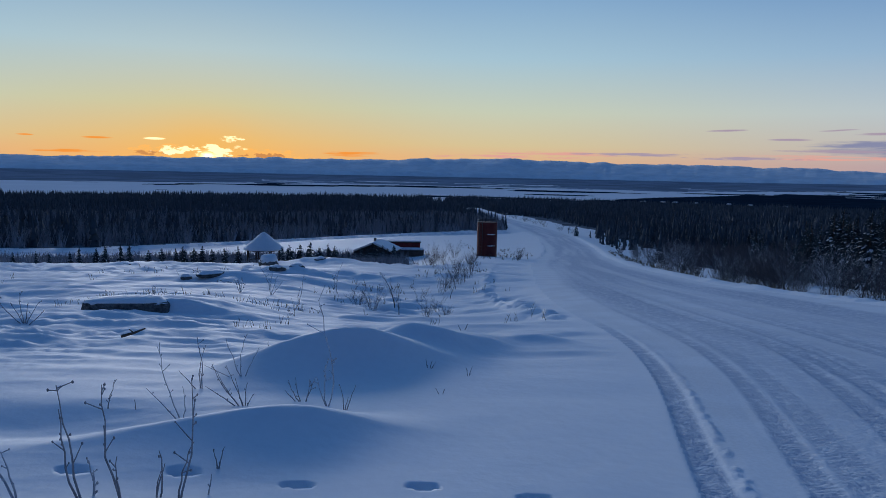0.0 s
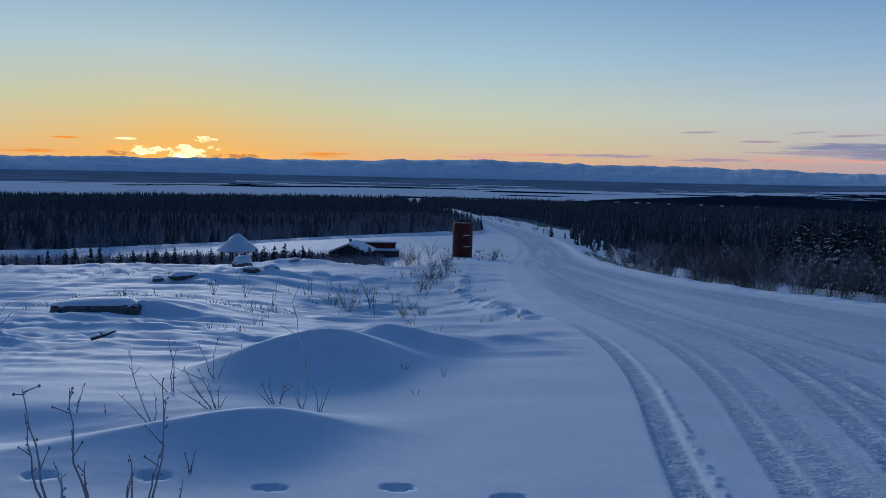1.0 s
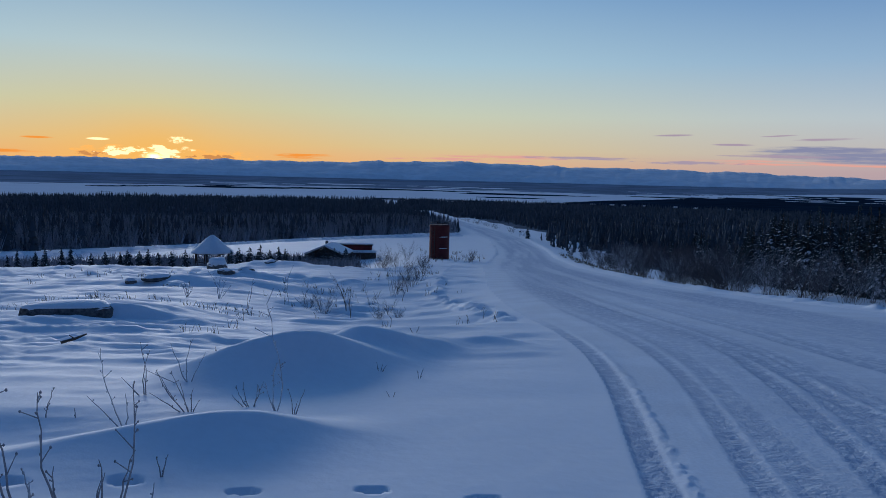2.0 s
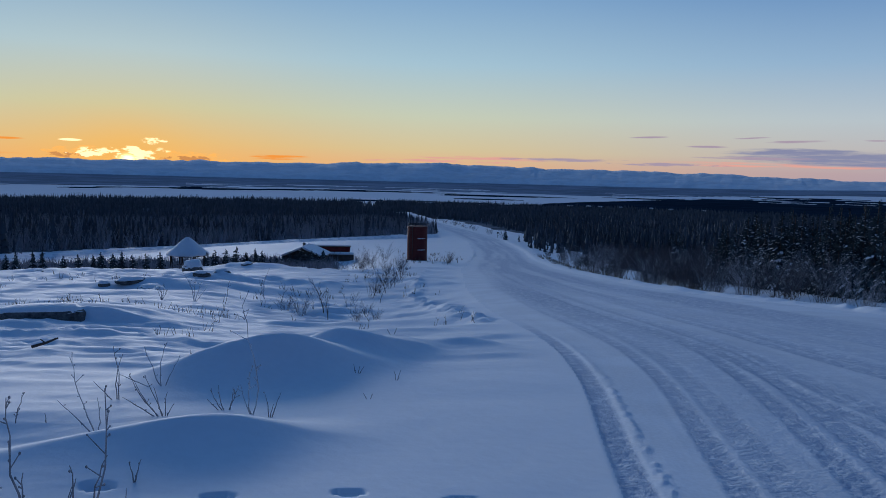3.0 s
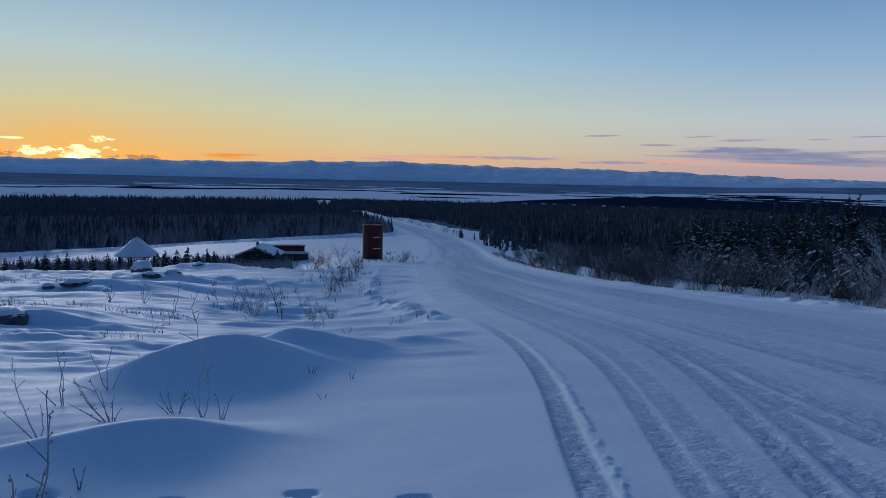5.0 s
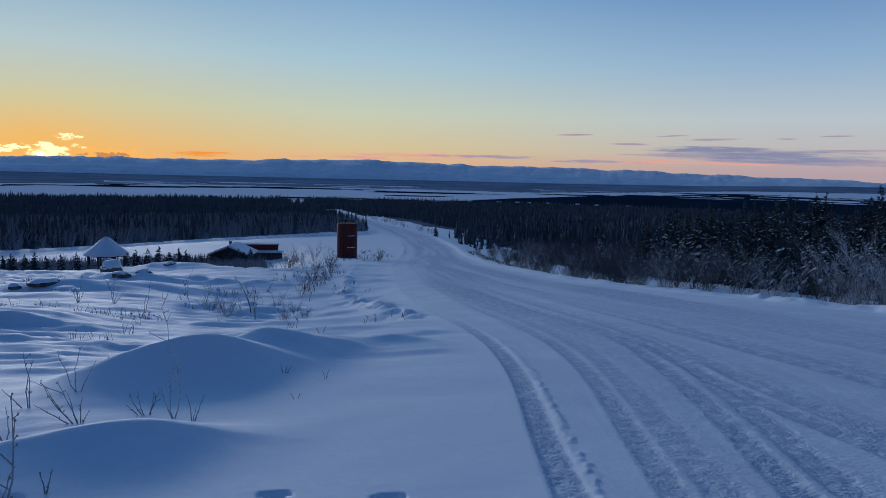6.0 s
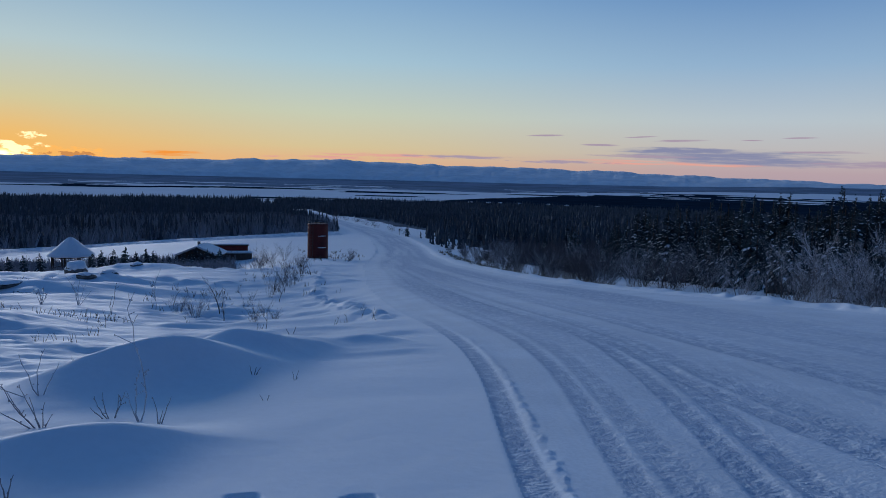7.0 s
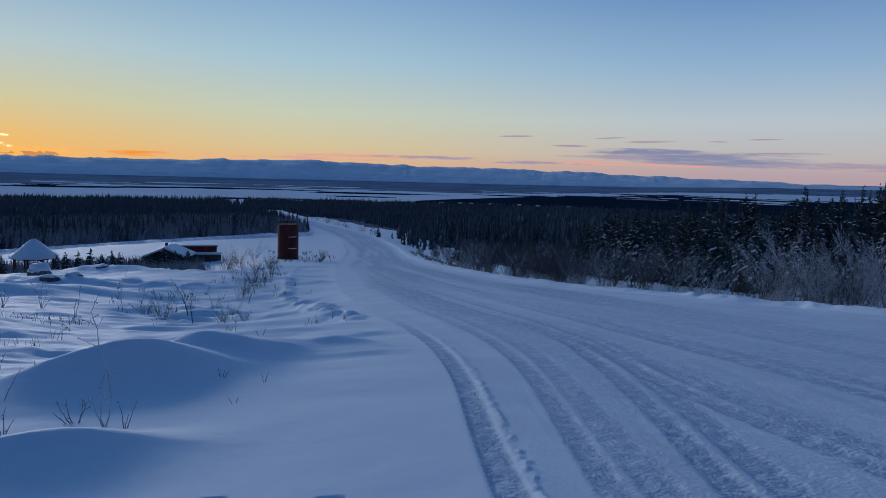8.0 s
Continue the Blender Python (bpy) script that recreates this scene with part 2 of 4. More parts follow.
DRIFT_FRONT = ((-4.5, 4.6, 0.0), (-3.1, 5.15, 0.07), (-2.15, 5.58, 0.2), (-1.62, 5.68, 0.28), (-1.21, 5.82, 0.31), (-0.83, 5.92, 0.22), (-0.37, 6.05, 0.08), (0.2, 6.1, 0.0))
DRIFT_LARGE = ((-3.1, 8.8, 0.0), (-2.75, 8.85, 0.14), (-2.3, 8.8, 0.32), (-2.0, 8.95, 0.44), (-1.6, 9.1, 0.55), (-1.0, 9.55, 0.6), (-0.5, 9.7, 0.42), (0.0, 9.9, 0.2), (0.6, 10.2, 0.0))
DRIFT_SECOND = ((-1.8, 10.9, 0.0), (-1.1, 10.9, 0.32), (-0.5, 10.9, 0.57), (0.15, 11.0, 0.42), (0.85, 11.6, 0.18), (1.3, 11.8, 0.0))
DRIFT_SMALL = ((0.9, 12.2, 0.0), (1.3, 12.3, 0.11), (1.65, 12.4, 0.17), (2.0, 12.4, 0.11), (2.5, 12.3, 0.0))
TABLES = [np.random.RandomState(k).rand(256, 256) for k in range(6)]


def sstep(lo, hi, x):
    u = np.clip((x - lo) / (hi - lo), 0, 1)
    return u * u * (3 - 2 * u)


def curve_at(table, s, spread):
    """A table's value with its corners rounded off."""
    a = np.array(table, float)
    return sum(np.interp(s + spread * k, a[:, 0], a[:, 1]) for k in (-1, -0.6, -0.2, 0.2, 0.6, 1)) / 6


def vnoise(x, y, seed=0):
    tab = TABLES[seed]
    xi, yi = np.floor(x).astype(int), np.floor(y).astype(int)
    u, v = x - xi, y - yi
    u, v = u * u * (3 - 2 * u), v * v * (3 - 2 * v)
    a, b = tab[xi % 256, yi % 256], tab[(xi + 1) % 256, yi % 256]
    c, d = tab[xi % 256, (yi + 1) % 256], tab[(xi + 1) % 256, (yi + 1) % 256]
    return (a + (b - a) * u) * (1 - v) + (c + (d - c) * u) * v - 0.5


def fbm(x, y, octaves=4, seed=0):
    return sum(vnoise(x * 2 ** k + 17.3 * k, y * 2 ** k + 5.1 * k, (seed + k) % 6) * 0.55 ** k for k in range(octaves))


def left_edge(y):
    return curve_at(LEFT_EDGE, y, 1.5 + 0.03 * np.abs(y))


def right_edge(y):
    return curve_at(RIGHT_EDGE, y, 2 + 0.03 * np.abs(y))


def hump(x, y, cx, cy, sx, sy, h, turn=0.0):
    c, s = math.cos(radians(turn)), math.sin(radians(turn))
    u, v = (x - cx) * c + (y - cy) * s, -(x - cx) * s + (y - cy) * c
    return h * np.exp(-0.5 * ((u / sx) ** 2 + (v / sy) ** 2))


def drift(x, y, crest, near_side, far_side):
    """A wind drift: crest rows of x, y and height; steep towards the camera's side, long behind."""
    c = np.array(crest, float)
    cy = sum(np.interp(x + k, c[:, 0], c[:, 1]) for k in (-0.2, -0.1, 0, 0.1, 0.2)) / 5
    h = sum(np.interp(x + k, c[:, 0], c[:, 2]) for k in (-0.2, -0.1, 0, 0.1, 0.2)) / 5
    d = y - cy
    near = np.clip(1 + d / near_side, 0, 1) ** 2.1
    return h * np.where(d < 0, near, 1 - sstep(0, far_side, d))


def side_road_y(x):
    return np.interp(x, (-190, -69, -58, -48, -37, -24, 10, 26), (70, 108, 115, 126, 142, 168, 208, 222))


def rut(o, centre, width, depth):
    """A wheel track pressed in, with a low rim on either side."""
    d = (o - centre) / (width * 0.5)
    return -depth * (1 - sstep(0.6, 1.25, np.abs(d))) + 0.2 * depth * np.exp(-((np.abs(d) - 1.35) / 0.3) ** 2)


def rise(x, y, r):
    """The far side of the valley lies higher towards the east."""
    a = np.degrees(np.arctan2(x, y))
    return sstep(2200, 4600, r) * r * np.radians(np.interp(a, (-40, -31, -10, 0, 20, 31, 40, 50), (0.1, 0.1, 0.0, 0.0, 0.08, 0.22, 0.5, 0.65)))


TRACKS = (   # offsets from the road's left edge along y, width, depth
    (((2, 0.72), (4.2, 0.85), (8.6, 1.1), (12, 1.2), (30, 1.5), (60, 1.7)), 0.22, 0.024),
    (((2, 1.05), (4.2, 1.2), (8.6, 1.45), (12, 1.62), (30, 2.0), (60, 2.2)), 0.3, 0.016),
    (((2, 1.42), (3.9, 1.66), (5.5, 1.9), (7.5, 2.1), (11.8, 2.5), (30, 2.9), (60, 3.0)), 0.24, 0.03),
    (((2, 1.8), (3.9, 2.05), (5.5, 2.3), (7.5, 2.5), (11.8, 3.0), (30, 3.5), (60, 3.7)), 0.3, 0.026),
    (((2, 3.2), (4.5, 2.95), (5.9, 2.75), (7.1, 2.6), (9, 2.6), (11, 2.7), (30, 2.8), (60, 2.9)), 0.26, 0.028),
    (((2, 3.6), (4.5, 3.3), (5.9, 3.1), (7.1, 3.0), (9, 3.0), (11, 3.1), (30, 3.6), (60, 3.7)), 0.34, 0.022),
    (((2, 5.3), (6.3, 4.7), (8.8, 4.3), (11.7, 4.0), (30, 4.5), (60, 4.8)), 0.3, 0.028),
    (((2, 5.8), (6.3, 5.15), (8.8, 4.7), (11.7, 4.4), (30, 4.9), (60, 5.2)), 0.34, 0.024),
    (((2, 7.4), (10, 6.3), (20, 5.6), (60, 5.6)), 0.5, 0.016),
    (((2, 9.0), (10, 7.8), (20, 6.8), (60, 6.6)), 0.45, 0.014))


def road_pack(x, y):
    """0 to 1: how far traffic has packed the road's snow."""
    o, w = x - left_edge(y), right_edge(y) - left_edge(y)
    p = 0.9 * (1 - sstep(0.85, 1.15, np.abs((o - 0.13) / 0.13))) * (1 - sstep(12, 20, y))
    for table, tw, d in TRACKS:
        c = curve_at(table, y, 1.2)
        p = np.maximum(p, (0.4 + 18 * d) * (1 - sstep(0.7, 1.4, np.abs((o - c) / (tw * 0.55)))))
    inner = sstep(0.9, 1.9, o) * sstep(0.4, 1.6, w - o)
    streak = np.clip(0.72 + 1.3 * fbm(o * 1.3, y * 0.045, 3, 2) + 0.4 * fbm(o * 3.1, y * 0.1, 2, 4), 0, 1)
    far = sstep(8, 26, y)
    p = np.maximum(p * (1 - 0.6 * far), inner * streak * (0.45 + 0.5 * far))
    return np.clip(p, 0, 1) * sstep(-0.05, 0.05, o)


def ground_z(x, y):
    x, y = np.asarray(x, float), np.asarray(y, float)
    r = np.hypot(x, y)
    s = y + (r - y) * sstep(150, 800, r)
    z = curve_at(PROFILE, s, 4 + 0.1 * np.abs(s))
    z = z + rise(x, y, r)
    xl, xr = left_edge(y), right_edge(y)
    near = 1 - sstep(150, 300, r)
    on_road = sstep(-0.05, 0.05, x - xl) * sstep(-0.3, 0.1, xr - x) * (1 - sstep(560, 600, y))
    off = 1 - on_road
    # hollow behind the field, and the drop beyond the verge
    z = z - 1.7 * sstep(50, 66, y + 0.15 * x) * sstep(3, -5, x) * (1 - sstep(100, 150, r))
    z = z - 1.0 * sstep(1.3, 7, x - xr) * near - 0.022 * np.clip(-x - 6, 0, 90) * (1 - sstep(250, 700, r))
    left = sstep(0.3, -1.2, x - xl)
    # wind-blown field
    field = left * (1 - sstep(60, 110, r))
    z = z + field * sstep(6, 16, r) * 0.22 * fbm(x * 0.16 + 0.05 * y, y * 0.5 + 0.06 * x, 4, 1)
    carve = (0.06 + 0.94 * sstep(8, 15, r)) * field * (0.2 + 0.8 * sstep(1.5, 5.5, xl - x))
    z = z + carve * 0.09 * fbm(x * 0.5 + 0.25 * y, y * 1.9 - 0.3 * x, 3, 2)
    # wind-cut ridges: long crests lying across the slope, sharp on the lee side
    patchy = np.clip(0.5 + 1.6 * fbm(x * 0.13 + 4, y * 0.16, 2, 0), 0, 1)
    for sx, sy, h, seed in ((0.42, 1.5, 0.16, 3), (0.75, 2.9, 0.075, 4)):
        cut = 1 - np.abs(2 * fbm(x * sx + 0.35 * y * sx, y * sy - 0.5 * x * sx, 2, seed)) * 1.6
        z = z + carve * h * patchy * np.clip(cut, 0, 1) ** 2.2
    z = z + carve * sstep(9, 16, r) * 0.04 * fbm(x * 0.9 + 0.5 * y, y * 3.4 - 0.6 * x, 2, 5) * (0.4 + 2 * np.clip(fbm(x * 0.2, y * 0.2, 2, 0) + 0.2, 0, 1))
    z = z + off * near * 0.006 * fbm(x * 2.2, y * 2.2, 3, 3)
    z = z + off * sstep(40, 200, r) * 0.5 * fbm(x * 0.02, y * 0.02, 4, 4)
    # drifts
    z = z + drift(x, y, DRIFT_FRONT, 1.25, 1.0) - hump(x, y, -3.7, 6.35, 1.1, 0.42, 0.17, 8)
    z = z + np.maximum(drift(x, y, DRIFT_LARGE, 1.5, 2.6), drift(x, y, DRIFT_SECOND, 1.6, 2.2)) + drift(x, y, DRIFT_SMALL, 0.7, 1.0)
    z = z + 0.27 * sstep(16.62, 16.95, y + 0.1 * (x + 7.3)) * sstep(21.5, 18.0, y) * sstep(-8.7, -8.0, x) * sstep(-3.6, -6.2, x) + hump(x, y, -9.2, 30.4, 1.7, 0.6, 0.35) + hump(x, y, -6.6, 31.5, 1.4, 0.6, 0.25) + hump(x, y, -8.0, 35.6, 1.6, 0.7, 0.35) + hump(x, y, -8.2, 50, 2.0, 1.0, 0.5) + hump(x, y, -19, 48, 3.0, 1.0, 0.3)
    # swale beside the road
    z = z - 0.7 * hump(x, y, -1.0, 26, 3.0, 8, 1.0)
    # ploughed bank, left and right
    dl, dr = xl - x, x - xr
    lump = 0.35 + 2.2 * fbm(x * 2.4, y * 1.9, 4, 5)
    z = z + 0.12 * np.exp(-((dl - np.interp(y, (18, 24, 30, 45, 80), (0.6, 1.4, 2.3, 2.8, 3.0))) / 0.45) ** 2) * sstep(16, 19, y) * (1 - sstep(36, 80, y)) * np.clip(lump, 0, 2)
    z = z + 0.13 * np.exp(-((dr - 0.8) / 0.6) ** 2) * near * np.clip(0.5 + 0.9 * fbm(x * 0.35, y * 0.35, 2, 2) + 0.55 * lump, 0, 2)
    # wheel tracks
    o = x - xl
    wob = 0.12 * fbm(y * 0.09, o * 0.05, 2, 0)
    fade = on_road * (1 - sstep(50, 120, r))
    edge_fade = 1 - sstep(11, 17, y)
    t = rut(o, 0.13 + 0.1 * wob, 0.27, 0.022) * edge_fade
    t = t + 0.016 * edge_fade * np.exp(-((o - 0.35 - 0.03 * fbm(y * 3.0, y * 0.0, 2, 2)) / 0.04) ** 2) * (0.5 + 2.6 * np.clip(fbm(x * 14, y * 14, 2, 1), -0.2, 0.5))
    for table, w, d in TRACKS:
        c = curve_at(table, y, 1.2) + 0.6 * wob
        t = t + rut(o, c, w, 0.38 * d * (0.6 + 0.9 * (vnoise(y * 0.3, c * 0 + w * 70.0, 2) + 0.5)))
    z = z + fade * (t + 0.012 * fbm(o * 3.0, y * 0.35, 3, 3) + 0.012 * road_pack(x, y) * fbm(x * 12, y * 12, 2, 4))
    # footprints beside the camera
    for fx, fy in ((-0.95, 4.68), (-0.09, 4.7), (0.65, 4.5), (-2.53, 4.79), (-1.78, 4.83)):
        z = z - off * 0.06 * (1 - sstep(0.75, 1.2, np.hypot((x - fx) / 0.115, (y - fy) / 0.05)))
    # side road across the slope
    ds = y - side_road_y(x)
    w2 = np.clip(1 - sstep(6.5, 9.5, np.abs(ds)), 0, 1) * sstep(24, 18, x) * sstep(-190, -150, x)
    z = z - 0.4 * w2
    return z


def mesh_from(name, verts, faces, smooth=True):
    me = bpy.data.meshes.new(name)
    me.vertices.add(len(verts))
    me.vertices.foreach_set("co", np.asarray(verts, np.float32).ravel())
    faces = np.asarray(faces, np.int32)
    k = faces.shape[1]
    me.loops.add(faces.size)
    me.loops.foreach_set("vertex_index", faces.ravel())
    me.polygons.add(len(faces))
    me.polygons.foreach_set("loop_start", np.arange(0, faces.size, k, dtype=np.int32))
    me.polygons.foreach_set("loop_total", np.full(len(faces), k, np.int32))
    me.update()
    me.validate()
    if smooth:
        me.polygons.foreach_set("use_smooth", np.ones(len(faces), bool))
    return me


def river_mask(x, y):
    """Where the frozen river lies on the plain, with its bars and islands."""
    r, a = np.hypot(x, y), np.degrees(np.arctan2(x, y))
    shift = sstep(16, 36, a)
    near_bank = 1270 + 60 * fbm(a * 0.2, r * 0.0, 3, 1) + 1750 * sstep(7, 34, a)
    far_bank = 2560 + 90 * fbm(a * 0.15, a * 0.0 + 3.0, 3, 2) + 1000 * shift
    wet = (r > near_bank) & (r < far_bank)
    bars = fbm(a * 0.10 + 3, r * 0.0045, 3, 3) + 0.35 * np.exp(-((r - 2250 - 900 * shift) / 130) ** 2) * sstep(-28, -20, a) + 0.3 * np.exp(-((r - 1420) / 60) ** 2) * sstep(-4, 4, a)
    channels = (fbm(a * 0.25, r * 0.012, 3, 4) > 0.2) & (r > 2500) & (r < 3100) & (a > -14)
    return (wet & (bars < 0.42)) | channels


def build_ground():
    radii = np.concatenate([[0.004], np.geomspace(0.3, 2.45, 45), np.geomspace(2.5, 60, 400), np.geomspace(60.8, 600, 170), np.geomspace(609, 4960, 150)])
    az = np.radians(np.concatenate([np.arange(-38, 56, 0.19), np.arange(56, 322, 2.0)]))
    rr, aa = np.meshgrid(radii, az, indexing="ij")
    x, y = rr * np.sin(aa), rr * np.cos(aa)
    verts = np.stack([x, y, ground_z(x, y)], -1).reshape(-1, 3)
    n, m = rr.shape
    i, j = np.meshgrid(np.arange(n - 1), np.arange(m), indexing="ij")
    k = (j + 1) % m
    quads = np.stack([i * m + j, i * m + k, (i + 1) * m + k, (i + 1) * m + j], -1).reshape(-1, 4)[:, ::-1]
    mid = verts[quads].mean(1)
    mx, my, mr = mid[:, 0], mid[:, 1], np.hypot(mid[:, 0], mid[:, 1])
    road = (mx > left_edge(my)) & (mx < right_edge(my)) & (my < 600) & (my > -60)
    side = (np.abs(my - side_road_y(mx)) < 7.5) & (mx < 21) & (mx > -160) & ~road & (mr > 40)
    river = river_mask(mx, my) & (mr > 1000)
    woods = ((my > side_road_y(mx) + 17 + 8 * fbm(mx * 0.05, my * 0.0, 2, 1)) & (mx < left_edge(my) - 5) & (mr > 100)) | ((mx > right_edge(my) + 15 + 5 * fbm(mx * 0.06, my * 0.06, 2, 3)) & (mr > 75) & (my > 0))
    woods = (woods | (my > 625)) & ~(road | side | river) & (mr < 1250)
    strips = np.degrees(np.arctan2(mx, my))
    woods &= ~((((strips > -0.75) & (strips < -0.35)) | ((strips > -0.1) & (strips < 0.2))) & (mr > 930))
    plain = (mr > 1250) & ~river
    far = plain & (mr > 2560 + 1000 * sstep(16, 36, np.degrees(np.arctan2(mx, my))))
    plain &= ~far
    for name, pick, mat, label, cat in (
            ("ground", ~(road | side | river | plain | far | woods), SNOW, "wind-blown snow slope falling away to the valley", "snowy ground"),
            ("road", road, ROAD_SNOW, "snow-packed gravel road with wheel tracks curving downhill", "road"),
            ("side_road", side, ROAD_SNOW, "snow-covered side road crossing below the cabins", "road"),
            ("forest_floor", woods, UNDERGROWTH, "frosted undergrowth over snow between the valley spruces", "undergrowth"),
            ("river", river, ICE, "frozen snow-covered river with wooded bars in the valley", "river"),
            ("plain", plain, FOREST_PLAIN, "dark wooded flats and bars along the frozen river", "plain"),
            ("far_plain", far, FAR_PLAIN, "wooded plain beyond the frozen river, haze put in its colour", "plain")):
        f = quads[pick]
        used, inv = np.unique(f, return_inverse=True)
        ob = new(name, mesh_from(name, verts[used], inv.reshape(-1, 4)))
        ob.data.materials.append(mat)
        tagged(ob, label, cat, kind="structure")
        if name.endswith("road"):
            wear = ob.data.attributes.new("packed", "FLOAT", "POINT")
            v = verts[used]
            wear.data.foreach_set("value", (road_pack(v[:, 0], v[:, 1]) if name == "road" else np.full(len(v), 0.45)).astype(np.float32))


def build_mountains():
    """A snowy range along the far side of the plain, in three ridges one behind the other."""
    az = np.arange(-60, 80.01, 0.12)
    crest = np.interp(az, (-60, -31.4, -28, -22.6, -16.7, -9.9, -6.4, -1.1, 3.8, 7.8, 13.9, 20, 25.7, 31.5, 37, 41, 50, 80), (0.15, 0.15, 0.12, 0.13, 0.19, 0.34, 0.33, 0.44, 0.59, 0.49, 0.39, 0.35, 0.3, 0.12, 0.02, -0.1, -0.3, -0.4))
    crest = 60 + 4900 * np.radians(crest) - rise(np.sin(np.radians(az)), np.cos(np.radians(az)), 4850.0)
    for k, dist in enumerate((4720, 4800, 4900)):
        top = crest * (0.45, 0.75, 1.0)[k] + 12 * fbm(az * 0.55 + 9 * k, az * 0 + k, 5, k) - 8 * np.abs(fbm(az * 1.3 + 5 * k, az * 0 + k, 3, k + 2)) + 3
        rows = []
        for u in (0, 0.25, 0.5, 0.75, 1.0, 1.3):
            h = top * (u if u <= 1 else 0.4)
            d = dist - 520 + 520 * u + 25 * fbm(az * 0.5, az * 0 + u * 2, 2, 3)
            h = h * (1 + 0.1 * fbm(az * 0.4, az * 0 + u * 2, 2, 4) * (u < 1))
            a = np.radians(az)
            rows.append(np.stack([d * np.sin(a), d * np.cos(a), (-58 if u else -90) + h + rise(np.sin(a), np.cos(a), 4850.0)], -1))
        rows = np.array(rows)
        n, m = rows.shape[:2]
        i, j = np.meshgrid(np.arange(n - 1), np.arange(m - 1), indexing="ij")
        f = np.stack([i * m + j, (i + 1) * m + j, (i + 1) * m + j + 1, i * m + j + 1], -1).reshape(-1, 4)[:, ::-1]
        ob = new("mountain_range", mesh_from("mountain_range", rows.reshape(-1, 3), f))
        ob.data.materials.append(ROCKY_SNOW)
        tagged(ob, "low snowy mountain range along the far horizon", "mountains", kind="structure")


build_ground()
build_mountains()

# ---- helpers for things ----
def part(name, bm, mat, parent=None, label="", smooth=False):
    me = bpy.data.meshes.new(name)
    bm.to_mesh(me)
    bm.free()
    if smooth:
        me.polygons.foreach_set("use_smooth", np.ones(len(me.polygons), bool))
    me.materials.append(mat)
    ob = new(name, me)
    ob.parent = parent
    if label:
        ob["label"] = label
    return ob


def thing(name, m, label, category, group="", kind=""):
    ob = new(name)
    ob.empty_display_size = 0.2
    ob.matrix_basis = m
    return tagged(ob, label, category, group, kind)


def cone(bm, p, q, r0, r1, sides=6):
    """A tapered tube from p to q."""
    p, q = Vector(p), Vector(q)
    d = (q - p).normalized()
    a = d.orthogonal().normalized()
    b = d.cross(a)
    rings = []
    for c, r in ((p, r0), (q, r1)):
        rings.append([bm.verts.new(c + r * (a * math.cos(k * math.tau / sides) + b * math.sin(k * math.tau / sides))) for k in range(sides)])
    for k in range(sides):
        bm.faces.new((rings[0][k], rings[0][(k + 1) % sides], rings[1][(k + 1) % sides], rings[1][k]))
    bm.faces.new(rings[0][::-1])
    bm.faces.new(rings[1])


def box(bm, x0, y0, z0, x1, y1, z1, bevel=0.0):
    made = bmesh.ops.create_cube(bm, size=1.0, matrix=Matrix.Translation(((x0 + x1) / 2, (y0 + y1) / 2, (z0 + z1) / 2)) @ Matrix.Diagonal((x1 - x0, y1 - y0, z1 - z0, 1)))
    if bevel:
        edges = list({e for v in made["verts"] for e in v.link_edges})
        bmesh.ops.bevel(bm, geom=edges, offset=bevel, segments=2, affect="EDGES")


# ---- far forest: thousands of small spruces, joined ----
def scatter(count, r0, r1, a0, a1, seed):
    rng = np.random.RandomState(seed)
    r = np.sqrt(rng.uniform(r0 ** 2, r1 ** 2, count))
    a = np.radians(rng.uniform(a0, a1, count))
    return r * np.sin(a), r * np.cos(a), rng


def clear_of_roads(x, y, gap=4.0):
    road = (x > left_edge(y) - gap) & (x < right_edge(y) + gap + 15 * sstep(190, 260, y) * (1 - sstep(380, 430, y))) & (y < 640)
    side = (np.abs(y - side_road_y(x)) < 9 + gap) & (x < 30)
    return ~(road | side)


def forest(name, x, y, rng, tall, sides, tiers, label):
    """Joined far trees: each a stack of ragged cones."""
    n = len(x)
    z = ground_z(x, y)
    h = tall * (0.4 + 0.85 * rng.rand(n) ** 1.6) * (0.8 + 0.6 * (fbm(x * 0.02, y * 0.02, 2, 2) + 0.3))
    w = h * rng.uniform(0.08, 0.16, n)
    lean = rng.uniform(-0.04, 0.04, (n, 2)) * h[:, None]
    V, F, base = [], [], 0
    ang = np.arange(sides) / sides * math.tau
    for k in range(tiers):
        lo, hi = k / tiers * 0.9, (k + 1.5) / tiers if k < tiers - 1 else 1.0
        wk = w * (1 - k / tiers) ** 0.8
        jag = rng.uniform(0.55, 1.35, (n, sides)) * (1 + 0.35 * np.cos(np.arange(sides) * math.pi))
        turn = rng.uniform(0, math.tau, n)
        rx = x[:, None] + lean[:, :1] * lo + np.cos(ang + turn[:, None]) * wk[:, None] * jag
        ry = y[:, None] + lean[:, 1:] * lo + np.sin(ang + turn[:, None]) * wk[:, None] * jag
        rz = z[:, None] + h[:, None] * (lo + 0.04 * rng.uniform(-1, 1, (n, sides)))
        ring = np.stack([rx, ry, rz], -1)
        tip = np.stack([x + lean[:, 0] * hi, y + lean[:, 1] * hi, z + h * hi], -1)[:, None]
        V.append(np.concatenate([ring, tip], 1).reshape(-1, 3))
        i = base + np.arange(n)[:, None] * (sides + 1)
        j = np.arange(sides)[None]
        F.append(np.stack([i + j, i + (j + 1) % sides, i + sides + 0 * j], -1).reshape(-1, 3))
        base += n * (sides + 1)
    ob = new(name, mesh_from(name, np.concatenate(V), np.concatenate(F), False))
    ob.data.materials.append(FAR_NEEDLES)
    tagged(ob, label, "forest", kind="stuff")


